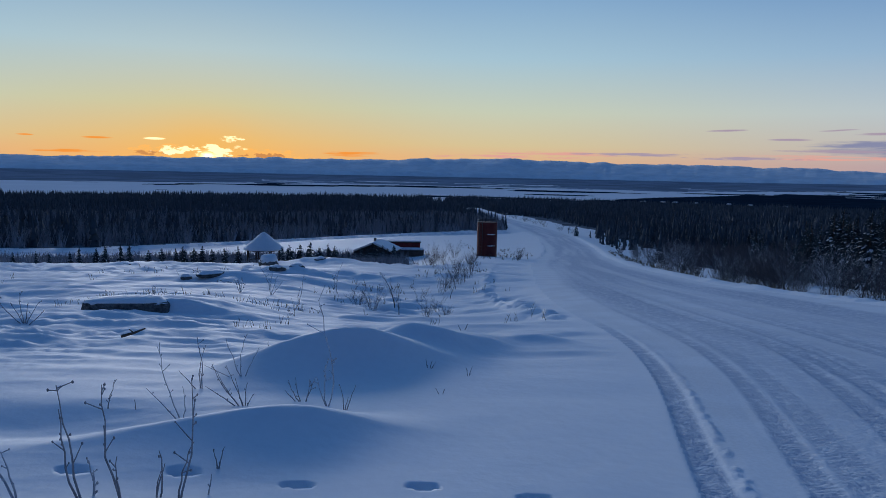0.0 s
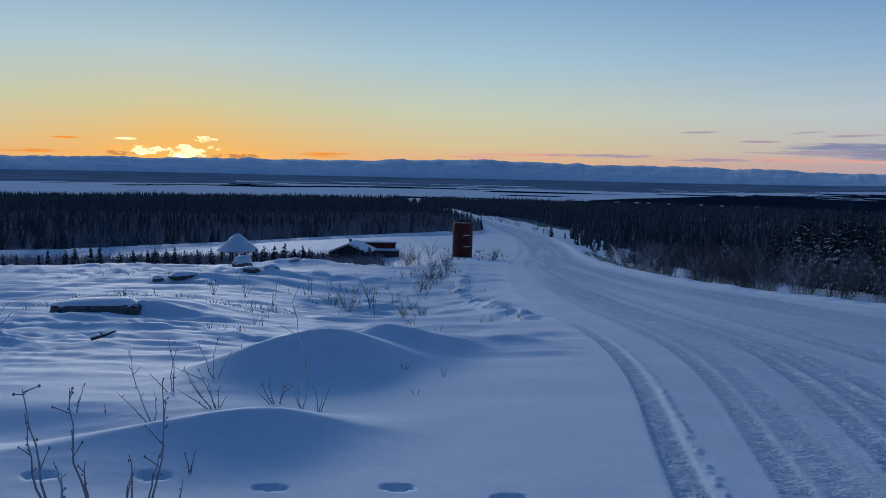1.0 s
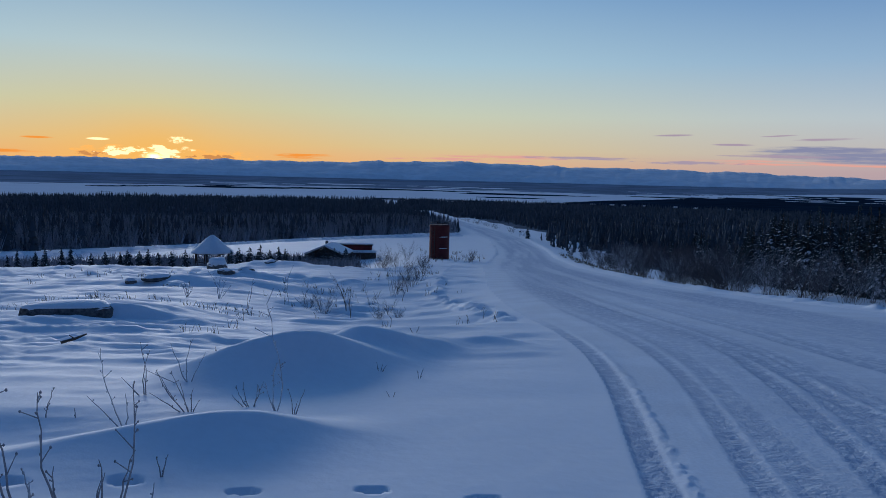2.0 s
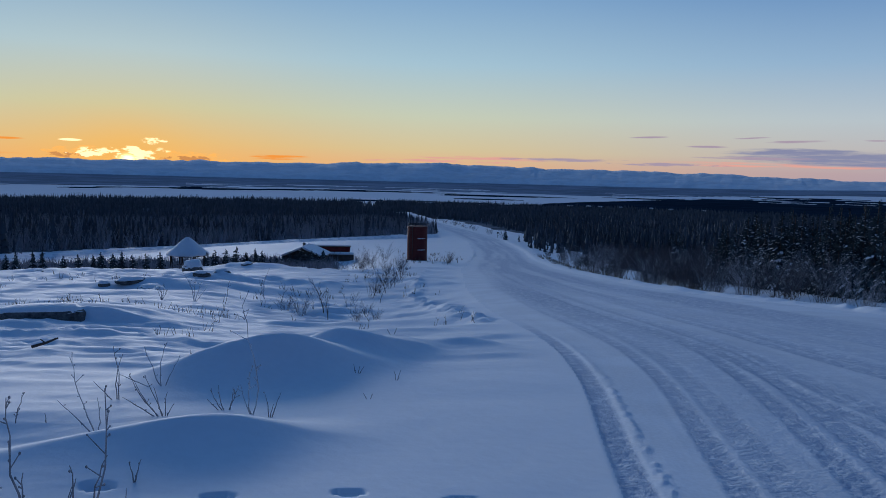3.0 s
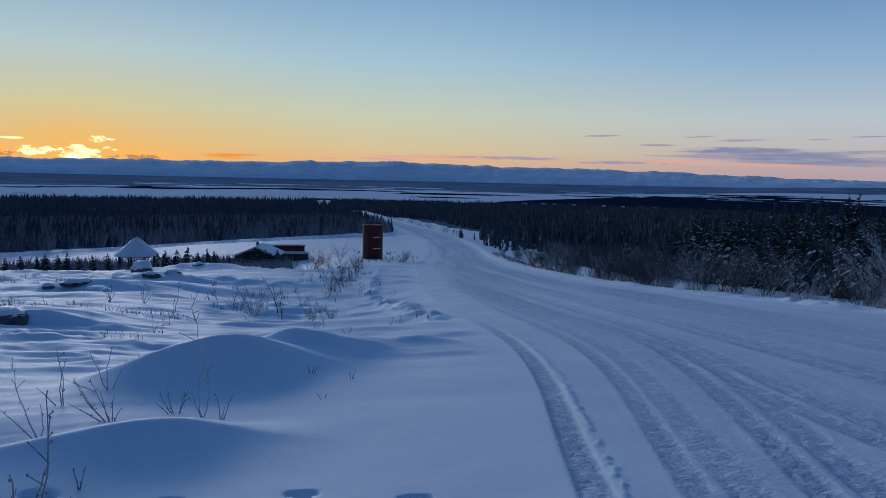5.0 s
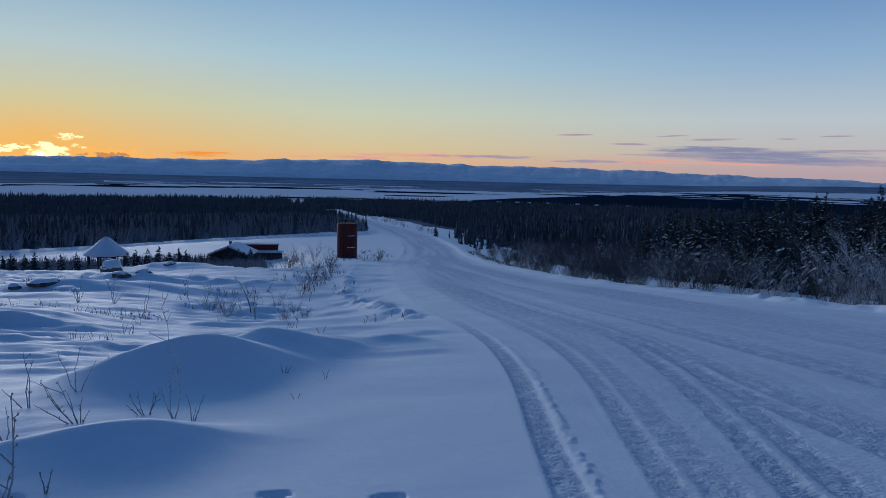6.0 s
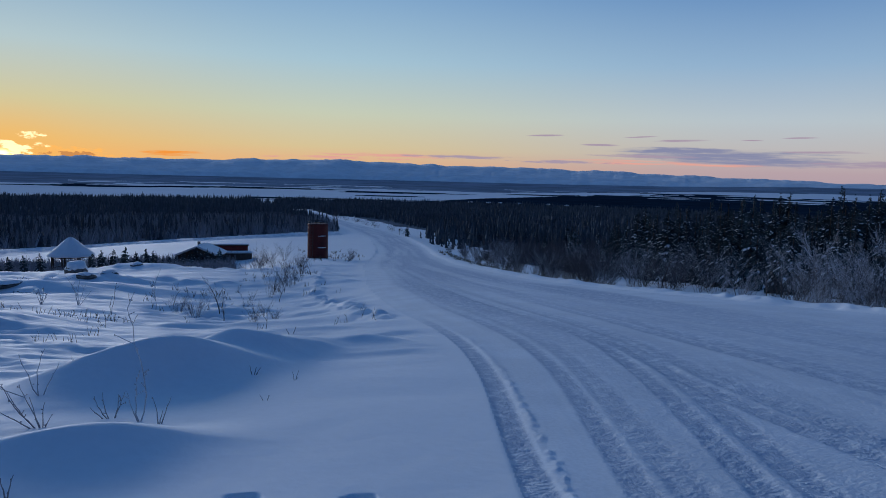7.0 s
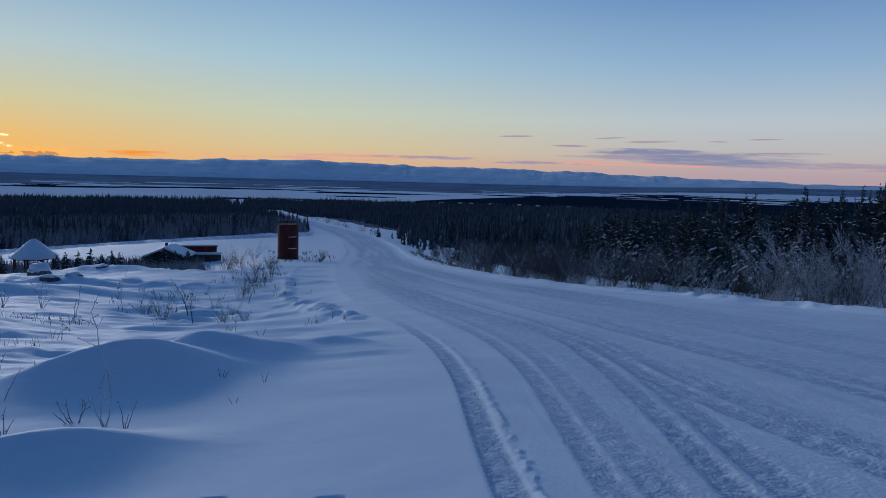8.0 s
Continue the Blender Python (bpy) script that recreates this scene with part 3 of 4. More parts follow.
def far_forests():
    for k, (count, r0, r1, a0, a1, tall, sides, tiers) in enumerate((
            (4800, 120, 430, -38, 8, 5.4, 6, 5), (9000, 430, 800, -38, 8, 5.4, 4, 3), (24000, 800, 1262, -38, 56, 7.0, 3, 1),
            (4000, 150, 330, 6, 56, 5.4, 6, 4), (8000, 330, 560, 3, 56, 5.4, 4, 3), (8500, 560, 800, 2, 56, 5.4, 4, 2))):
        x, y, rng = scatter(count, r0, r1, a0, a1, 40 + k)
        a, r = np.degrees(np.arctan2(x, y)), np.hypot(x, y)
        ok = clear_of_roads(x, y)
        if k > 2:
            ok &= (x > right_edge(y)) | (y > 240)
        if k == 0:
            ok &= y > side_road_y(x) + 13 + 10 * (fbm(x * 0.05, y * 0.0, 2, 1) + 0.4)
        strips = ((a > -0.75) & (a < -0.35)) | ((a > -0.1) & (a < 0.2))
        ok &= ~(strips & (r > 930))
        forest("far_forest", x[ok], y[ok], rng, tall, sides, tiers, "dense dark frosted spruce forest, haze put in its colour, filling the valley slope")


def far_scrub():
    """Frosted leafless scrub at the forest's edges: clumps of thin upright twigs, joined."""
    rng = np.random.RandomState(63)
    made = {}
    for count, r0, r1, a0, a1, tall, mat in ((6500, 120, 360, -38, 5, 4.2, FAR_SCRUB), (2600, 70, 116, -38, -3, 1.6, FAR_SCRUB), (2600, 60, 190, 12, 56, 3.0, BRUSH), (2500, 190, 420, 6, 56, 3.5, BRUSH)):
        r, a = np.sqrt(rng.uniform(r0 ** 2, r1 ** 2, count)), np.radians(rng.uniform(a0, a1, count))
        x, y = r * np.sin(a), r * np.cos(a)
        ok = clear_of_roads(x, y, 3.0)
        ok &= (x > right_edge(y) + 4) | (y > side_road_y(x) + 9) | (tall < 2.2)
        ok &= (tall > 2.2) | (y < side_road_y(x) - 9)
        ok &= (tall > 2.2) | (fbm(x * 0.08, y * 0.08, 2, 2) > -0.2)
        ok &= (x < right_edge(y)) | (x > right_edge(y) + 8 + 0.05 * y)
        x, y = x[ok], y[ok]
        z = ground_z(x, y)
        for _ in range(12):
            n = len(x)
            h = tall * rng.uniform(0.35, 1.0, n)
            bx, by = x + rng.uniform(-0.9, 0.9, n), y + rng.uniform(-0.9, 0.9, n)
            t, w = rng.uniform(0, math.pi, n), rng.uniform(0.025, 0.1, n)
            dx, dy = np.cos(t) * w, np.sin(t) * w
            tip = np.stack([bx + rng.uniform(-.35, .35, n) * h, by + rng.uniform(-.35, .35, n) * h, z + h], -1)
            made.setdefault(mat.name, []).append(np.stack([np.stack([bx - dx, by - dy, z + 0.2 * h * rng.rand(n)], -1), np.stack([bx + dx, by + dy, z], -1), tip], 1).reshape(-1, 3))
    for mat, label in ((FAR_SCRUB, "pale frosted leafless scrub at the edge of forest"), (BRUSH, "dark leafless brush below the roadside spruces")):
        v = np.concatenate(made[mat.name])
        ob = new("far_scrub", mesh_from("far_scrub", v, np.arange(len(v)).reshape(-1, 3), False))
        ob.data.materials.append(mat)
        tagged(ob, label, "scrub", kind="stuff")


far_forests()
far_scrub()

# ---- spruces ----
def tri_part(name, tris, mat, parent):
    """A part from a list of triangles (three points each)."""
    v = np.array(tris, float).reshape(-1, 3)
    ob = new(name, mesh_from(name, v, np.arange(len(v)).reshape(-1, 3), False))
    ob.data.materials.append(mat)
    ob.parent = parent
    return tagged(ob, kind="stuff")


def spruce(seed, h, w, snowy, label, group):
    """A spruce: tapered trunk, whorls of drooping fronds with hanging needles, and snow lying on some of them."""
    rng = random.Random(seed)
    tree = thing("spruce_tree", pose(0, 0, -50), label, "tree", group)
    bm = bmesh.new()
    cone(bm, (0, 0, -0.3), (rng.uniform(-.03, .03) * h, 0, h * 0.94), 0.018 * h, 0.004 * h, 7)
    part("trunk", bm, BARK, tree)
    needles, snow = [], []
    whorls = max(20, int(h * 5.2))
    for k in range(whorls):
        f = 0.05 + 0.94 * (k + rng.uniform(-0.3, 0.3)) / whorls
        big = w * (1 - f) ** 0.62 * (0.82 + 0.25 * math.sin(k * 2.1 + seed)) + 0.08 * w
        big *= min(1.0, 0.3 + 0.7 * (1 - f) / 0.2)
        for j in range(9 if f < 0.8 else 6):
            a = rng.uniform(0, math.tau)
            R = big * rng.uniform(0.6, 1.2)
            z = h * f + rng.uniform(-0.03, 0.03) * h
            d, s = Vector((math.cos(a), math.sin(a), 0)), Vector((-math.sin(a), math.cos(a), 0))
            rise_by = (f - 0.5) * 0.9
            pts = [d * R * u + Vector((0, 0, z + R * (rise_by * u - 0.3 * u * u))) for u in (0.05, 0.45, 0.8, 1.0)]
            wid = [0.06 * R, 0.17 * R * rng.uniform(0.7, 1.4), 0.13 * R * rng.uniform(0.6, 1.5), 0.0]
            for i in range(3):
                a0, b0, a1, b1 = pts[i] - s * wid[i], pts[i] + s * wid[i], pts[i + 1] - s * wid[i + 1], pts[i + 1] + s * wid[i + 1]
                needles += [a0, b0, b1, a0, b1, a1]
                hang = Vector((0, 0, -max(0.12, R * rng.uniform(0.2, 0.5))))
                mid = (pts[i] + pts[i + 1]) / 2 + s * rng.uniform(-0.7, 0.7) * wid[i]
                needles += [pts[i], pts[i + 1], mid + hang]
            for q in range(2):
                u = rng.uniform(0.3, 0.95)
                c = d * R * u + Vector((0, 0, z + R * (rise_by * u - 0.3 * u * u)))
                side = s * rng.choice((-1, 1)) * R * rng.uniform(0.25, 0.42) + d * R * 0.2 + Vector((0, 0, -0.15 * R))
                needles += [c - d * 0.07 * R, c + d * 0.07 * R, c + side]
            if rng.random() < snowy * 0.9:
                up = Vector((0, 0, 0.015))
                a1, b1 = pts[1].lerp(pts[2], 0.4) - s * wid[1] * 0.7 + up, pts[1].lerp(pts[2], 0.4) + s * wid[1] * 0.8 + up
                a2, b2 = pts[2] - s * wid[2] * 0.9 + up, pts[2] + s * wid[2] * 0.8 + up
                snow += [a1, b1, b2, a1, b2, a2, a2, b2, pts[3] + up]
    tri_part("crown", needles, NEEDLES, tree)
    if snow:
        tri_part("snow_load", snow, SNOW_CAP, tree)
    return tree


def stand(x, y, turn=0.0, scale=1.0, sink=0.05, tall=1.0):
    return Matrix.Translation((x, y, float(ground_z(x, y)) - sink)) @ pose(0, 0, 0, 0, 0, turn) @ Matrix.Diagonal((scale, scale, scale * tall, 1))


def plant_spruces():
    rng = random.Random(5)
    woods = [spruce(11 + k, 6.0, w, s, lab, "spruces beside the road") for k, (w, s, lab) in enumerate((
        (1.15, 0.5, "dark spruce tree lightly dusted with snow in roadside wood"), (1.35, 0.8, "bushy spruce tree with snow on its branches"),
        (0.85, 0.3, "slender black spruce with a ragged crown"), (1.0, 0.7, "dark spruce tree with snow-laden boughs"), (0.7, 0.5, "narrow frosted spruce in the roadside wood")))]
    small = [spruce(31 + k, 2.6, w, s, "small dark spruce standing in deep snow", "small spruces below the field") for k, (w, s) in enumerate(((0.62, 0.2), (0.75, 0.4), (0.5, 0.1)))]
    # the thick stand whose tops reach the river and the sky
    def to_height(x, y, top, kind_h):
        """The scale that brings a tree's tip to the height that top degrees from the eye give."""
        return (EYE + math.hypot(x, y) * math.tan(radians(top)) - float(ground_z(x, y))) / kind_h

    # the skyline of the stand, in degrees from the eye: two tall spruces rise over an even row
    def skyline(a):
        return float(np.interp(a, (24, 27.5, 30.9, 33.8, 36.9, 39.2, 40.7, 44, 47.2, 52), (-3.0, -2.55, -1.7, -1.5, -1.1, -0.8, -1.15, -0.5, 0.3, 0.6)))

    tops = [(42.45, 56, 0.0), (39.2, 60, -0.65), (38.6, 62, -0.8), (36.9, 64, -0.95), (36.2, 66, -1.1), (34.0, 68, -1.4), (46.0, 52, 0.15), (47.3, 50, 0.45), (44.8, 55, -0.2)]
    for k in range(46):
        a = 27 + 25 * ((k * 0.618) % 1)
        tops.append((a, rng.uniform(50, 76), skyline(a) - 0.7 * rng.random() ** 1.5))
    for k in range(60):
        a = 26 + 26 * ((k * 0.618 + 0.3) % 1)
        tops.append((a, rng.uniform(42, 66), skyline(a) - rng.uniform(0.8, 2.6)))
    for a, r, top in tops:
        x, y = r * math.sin(radians(a)), r * math.cos(radians(a))
        while x < float(right_edge(y)) + 15:
            x, y = x * 1.04, y * 1.04
        s = max(0.4, to_height(x, y, top, 6.0))
        copy_thing(rng.choice(woods[:4]), stand(x, y, rng.uniform(0, 360), s, 0.05, 1.0) @ Matrix.Diagonal((0.85, 0.85, 1, 1)))
    made = 0
    while made < 75:
        a, r = rng.uniform(14, 54), 38 + 130 * rng.random() ** 0.8
        x, y = r * math.sin(radians(a)), r * math.cos(radians(a))
        if x < float(right_edge(y)) + 14 + 0.06 * y:
            continue
        top = min(1.0, 0.62 + 0.016 * max(0, a - 26)) if r < 75 else 0.92
        copy_thing(rng.choice(woods), stand(x, y, rng.uniform(0, 360), top * rng.uniform(0.55, 1.0)))
        made += 1
    # row below the field's edge, and round the cabin
    for a, r, sc in ((-26.9, 62, 1.05), (-27.5, 64, 0.75), (-25.2, 60, 1.15), (-25.8, 62, 0.9), (-24.2, 61, 1.2), (-23.6, 60, 1.25), (-29.6, 62, 0.85), (-28.8, 66, 0.7), (-31.0, 64, 0.7),
                     (-20.4, 64, 0.8), (-19.9, 66, 0.9), (-19.1, 65, 0.8), (-18.5, 63, 0.95), (-16.9, 64, 0.75), (-15.9, 62, 0.85), (-22.3, 68, 0.7), (-21.4, 70, 0.8), (-17.8, 66, 0.7),
                     (-12.0, 70, 0.95), (-11.2, 72, 1.05), (-10.4, 70, 1.25), (-9.7, 74, 0.8), (-9.0, 72, 1.1), (-8.5, 74, 0.85), (-12.6, 74, 0.8)):
        x, y = r * math.sin(radians(a)), r * math.cos(radians(a))
        copy_thing(rng.choice(small), stand(x, y, rng.uniform(0, 360), max(0.35, to_height(x, y, -7.25 + 0.95 * sc, 2.6))))
    for a, r, sc in ((-7.4, 98, 0.9), (-6.9, 100, 1.0), (-6.4, 102, 1.15), (-5.9, 100, 1.2), (-5.5, 101, 1.45), (-5.1, 99, 1.25), (-4.7, 101, 1.3), (-4.3, 100, 1.1), (-3.8, 102, 1.3), (-3.4, 100, 0.9), (-7.9, 97, 0.8)):
        x, y = r * math.sin(radians(a)), r * math.cos(radians(a))
        copy_thing(small[1], stand(x, y, rng.uniform(0, 360), sc * 0.8))
    copy_thing(small[1], stand(37.6, 200, 40, 1.2))
    for t in woods + small:
        x, y = (40 + 6 * rng.random(), 60 + 50 * rng.random())
        t.matrix_basis = stand(x, y, rng.uniform(0, 360), 0.9)


plant_spruces()


# ---- leafless willows and birches ----
def tube(bm, p, q, r0, r1):
    """A three-sided open length of stem."""
    d = (q - p).normalized()
    a = d.orthogonal().normalized()
    b = d.cross(a)
    ring = [[bm.verts.new(c + r * (a * math.cos(k * 2.094) + b * math.sin(k * 2.094))) for k in range(3)] for c, r in ((p, r0), (q, r1))]
    for k in range(3):
        bm.faces.new((ring[0][k], ring[0][(k + 1) % 3], ring[1][(k + 1) % 3], ring[1][k]))


def shrub(seed, h, stems, spread, mat_twig, label, category, group, trunked=False, depth=2):
    """A leafless bush: bent stems that fork into finer twigs."""
    rng = random.Random(seed)
    bush = thing("birch_tree" if trunked else "willow_bush", pose(0, 0, -50), label, category, group)
    wood, fine = bmesh.new(), []

    def sprig(p, d, length, depth):
        """A twig that bends upwards, with finer ones along it."""
        up = Vector((rng.uniform(-.12, .12), rng.uniform(-.12, .12), 0.3)) * length
        m, q = p + d * length * 0.55, p + d * length + up
        side = d.orthogonal().normalized() * (0.0022 + 0.0014 * depth) * h ** 0.4
        side.rotate(Matrix.Rotation(rng.uniform(0, math.pi), 3, d))
        if depth:
            fine.extend([p - side, p + side, m, m - side * 0.6, m + side * 0.6, q])
            for _ in range(3):
                u = rng.uniform(0.2, 0.95)
                nd = (d + Vector((rng.uniform(-.75, .75), rng.uniform(-.75, .75), rng.uniform(-.15, .5)))).normalized()
                sprig(p.lerp(m, u / 0.55) if u < 0.55 else m.lerp(q, (u - 0.55) / 0.45), nd, length * rng.uniform(0.35, 0.6), depth - 1)
        else:
            fine.extend([p - side, p + side, q])

    for _ in range(stems):
        a = rng.uniform(0, math.tau)
        lean = rng.uniform(0.05, spread)
        p = Vector((math.cos(a), math.sin(a), 0)) * rng.uniform(0, 0.16 * h if not trunked else 0.02) - Vector((0, 0, 0.1))
        d = Vector((math.cos(a) * lean, math.sin(a) * lean, 1)).normalized()
        full = h * rng.uniform(0.55, 1.05)
        rad = 0.005 * h * rng.uniform(0.5, 1.0) if not trunked else 0.013 * h
        segs = 5
        for i in range(segs):
            q = p + d * full / segs
            r1 = rad * (1 - (i + 1) / segs * 0.85)
            tube(wood, p, q, rad * (1 - i / segs * 0.85), r1)
            if i:
                for _ in range(3 if not trunked else 7):
                    nd = (d + Vector((rng.uniform(-.8, .8), rng.uniform(-.8, .8), rng.uniform(-.3, .4)))).normalized()
                    sprig(p.lerp(q, rng.random()), nd, full * rng.uniform(0.1, 0.26) * (1.2 - 0.12 * i), depth)
            p = q
            d = (d + Vector((rng.uniform(-.22, .22) + 0.09 * math.cos(a), rng.uniform(-.22, .22) + 0.09 * math.sin(a), 0.0))).normalized()
        sprig(p, d, full * 0.16, depth)
    part("stem", wood, BARK, bush)
    tri_part("twig_tangle", fine, mat_twig, bush)
    return bush


def plant_shrubs():
    rng = random.Random(9)
    kinds = [shrub(51 + k, 2.3, n, sp, m, lab, "bush", "willow bushes along the road") for k, (n, sp, m, lab) in enumerate((
        (17, 0.5, BRUSH, "leafless dark willow bush rising from roadside snow"), (22, 0.65, FROSTED_BRUSH, "frosted leafless willow bush beside the snowy road"),
        (15, 0.35, FROSTED_BRUSH, "upright frosted willow shrub behind the snow bank"), (18, 0.6, BRUSH, "tangled bare brown willow bush on the verge")))]
    low = [shrub(71 + k, 2.3, 9, 0.6, m, lab, "bush", "low scrub on the slope", False, 1) for k, (m, lab) in enumerate((
        (BRUSH, "low dark leafless scrub on the snowy slope"), (FROSTED_BRUSH, "low frosted leafless scrub on the snowy slope")))]
    birch = shrub(61, 4.2, 1, 0.12, FROSTED_BRUSH, "slender leafless birch with frosted twigs", "tree", "birches in the roadside wood", True)
    # belt behind the right-hand bank: an uneven, tangled hedge with gaps
    made = 0
    while made < 135:
        y = 9 + 125 * rng.random() ** 1.5
        x = float(right_edge(y)) + 3.2 + (5 + 0.12 * y) * rng.random() ** 1.2 + 0.8 * math.sin(y * 0.9)
        if float(fbm(x * 0.23, y * 0.23, 2, 1)) < -0.08:
            continue
        near_road = x - float(right_edge(y)) < 5.5
        copy_thing(rng.choice((kinds[1], kinds[2], kinds[1], kinds[3]) if y < 30 else (kinds[0], kinds[3], kinds[0], kinds[2])), stand(x, y, rng.uniform(0, 360), rng.uniform(0.5, 0.85) if near_road else rng.uniform(0.85, 1.4)))
        made += 1
    for k in range(30):
        y = 8 + 80 * rng.random()
        x = float(right_edge(y)) + rng.uniform(6, 18)
        copy_thing(birch, stand(x, y, rng.uniform(0, 360), rng.uniform(0.55, 0.95)))
    for k in range(40):
        a, r = rng.uniform(28, 50), rng.uniform(26, 52)
        x, y = r * math.sin(radians(a)), r * math.cos(radians(a))
        if x > float(right_edge(y)) + 7:
            copy_thing(rng.choice((kinds[1], kinds[2], birch, kinds[0])), stand(x, y, rng.uniform(0, 360), rng.uniform(0.9, 1.35)))
    # between the field and the road
    for x, y, s in ((-2.19, 23.1, 0.38), (-0.37, 19.9, 0.26), (0.0, 31, 0.45), (0.3, 33, 0.42), (-2.9, 25, 0.3), (1.7, 40, 0.45), (-0.8, 27, 0.32), (0.6, 36, 0.45), (1.0, 44, 0.5), (-0.5, 47, 0.5), (-2.5, 50, 0.6), (-1.0, 56, 0.7),
                    (0.5, 60, 0.7), (2.2, 55, 0.5), (2.9, 63, 0.5), (-3.5, 62, 0.8), (-2.0, 68, 0.9), (0.0, 72, 0.9), (7.5, 70, 0.35), (9.5, 84, 0.4), (8.6, 78, 0.35), (11, 100, 0.5), (-5.0, 70, 0.8), (-8, 75, 0.7), (-1.2, 78, 1.0), (1.5, 80, 0.9),
                    (0.2, 21.5, 0.2), (-0.1, 23.0, 0.24), (0.9, 34.5, 0.4), (1.4, 37.0, 0.4), (2.0, 47, 0.4), (6.9, 76, 0.3), (9.0, 90, 0.35), (10.3, 94, 0.4), (12.4, 108, 0.4), (8.0, 74, 0.25)):
        copy_thing(rng.choice(kinds + low), stand(x, y, rng.uniform(0, 360), s))
    for x, y, s in ((-1.3, 22.4, 0.34), (-2.4, 24.0, 0.26), (0.4, 29.5, 0.3), (0.7, 32.5, 0.34), (1.2, 35.5, 0.32), (-3.2, 26, 0.22), (1.9, 43, 0.36)):
        copy_thing(birch, stand(x, y, rng.uniform(0, 360), s))
    copy_thing(birch, stand(-1.6, 25.2, 30, 0.45))
    copy_thing(birch, stand(0.2, 31.5, 130, 0.36))
    # low scrub along the side road and on the slope below the field
    for k in range(90):
        a, r = rng.uniform(-34, 0), rng.uniform(74, 112)
        copy_thing(rng.choice(low), stand(r * math.sin(radians(a)), r * math.cos(radians(a)), rng.uniform(0, 360), rng.uniform(0.3, 0.62)))
    for k in range(44):
        y = rng.uniform(222, 420)
        copy_thing(low[0], stand(float(right_edge(y)) + rng.uniform(1.5, 5), y, rng.uniform(0, 360), rng.uniform(0.7, 1.2)))
    for t in kinds + low + [birch]:
        y = rng.uniform(30, 60)
        t.matrix_basis = stand(float(right_edge(y)) + 6, y, 0, 0.9)


plant_shrubs()

# ---- tank ----
def disc(bm, z0, z1, r0, r1, sides=40):
    cone(bm, (0, 0, z0), (0, 0, z1), r0, r1, sides)


def build_tank(x, y, radius, tall):
    tank = thing("storage_tank", stand(x, y, 12, 1.0, 0.05), "tall rusty red steel tank standing in snow", "tank")
    bm = bmesh.new()
    disc(bm, 0.0, 0.16, radius * 1.04, radius * 1.04)
    part("base_ring", bm, DARK_STEEL, tank)
    edges = [0.16, tall * 0.34, tall * 0.67, tall]
    for a, b in zip(edges, edges[1:]):
        bm = bmesh.new()
        disc(bm, a, b - 0.05, radius, radius)
        disc(bm, b - 0.05, b, radius * 1.025, radius * 1.025)
        part("shell_ring", bm, RUST_RED, tank)
    for z in edges[1:3]:
        bm = bmesh.new()
        for k in range(4):
            a0 = math.radians(-104 + k * 12)
            p = [Vector((math.cos(a) * radius * 1.03, math.sin(a) * radius * 1.03, z + 0.03)) for a in (a0, a0 + 0.2)]
            cone(bm, p[0], p[1], 0.03 + 0.02 * (k % 3), 0.035, 6)
        part("snow_ledge", bm, SNOW_CAP, tank, "snow lying along the seam")
    bm = bmesh.new()
    disc(bm, tall, tall + 0.08, radius * 0.98, radius * 0.9)
    part("roof", bm, RUST_RED, tank)
    for k in range(8):
        a = k * math.tau / 8
        bm = bmesh.new()
        cone(bm, (math.cos(a) * radius * 0.97, math.sin(a) * radius * 0.97, tall), (math.cos(a) * radius * 0.97, math.sin(a) * radius * 0.97, tall + 0.3), 0.025, 0.025, 6)
        part("rail_post", bm, DARK_STEEL, tank)
    bm = bmesh.new()
    for k in range(24):
        a, b = k * math.tau / 24, (k + 1) * math.tau / 24
        cone(bm, (math.cos(a) * radius * 0.97, math.sin(a) * radius * 0.97, tall + 0.3), (math.cos(b) * radius * 0.97, math.sin(b) * radius * 0.97, tall + 0.3), 0.045, 0.045, 5)
    part("top_rail", bm, DARK_STEEL, tank)
    for s in (-0.2, 0.2):
        bm = bmesh.new()
        a = math.radians(-140)
        n, t = Vector((math.cos(a), math.sin(a), 0)), Vector((-math.sin(a), math.cos(a), 0))
        cone(bm, n * (radius + 0.1) + t * s, n * (radius + 0.1) + t * s + Vector((0, 0, tall + 0.45)), 0.03, 0.03, 6)
        part("ladder_rail", bm, DARK_STEEL, tank)
    for k in range(12):
        bm = bmesh.new()
        z = 0.3 + k * tall / 12
        cone(bm, n * (radius + 0.1) - t * 0.2 + Vector((0, 0, z)), n * (radius + 0.1) + t * 0.2 + Vector((0, 0, z)), 0.015, 0.015, 5)
        part("ladder_rung", bm, DARK_STEEL, tank)
    bm = bmesh.new()
    cone(bm, (-0.3, -0.3, tall), (-0.3, -0.3, tall + 0.5), 0.06, 0.06, 8)
    part("vent_pipe", bm, DARK_STEEL, tank)


build_tank(5.25, 82.5, 1.15, 3.95)


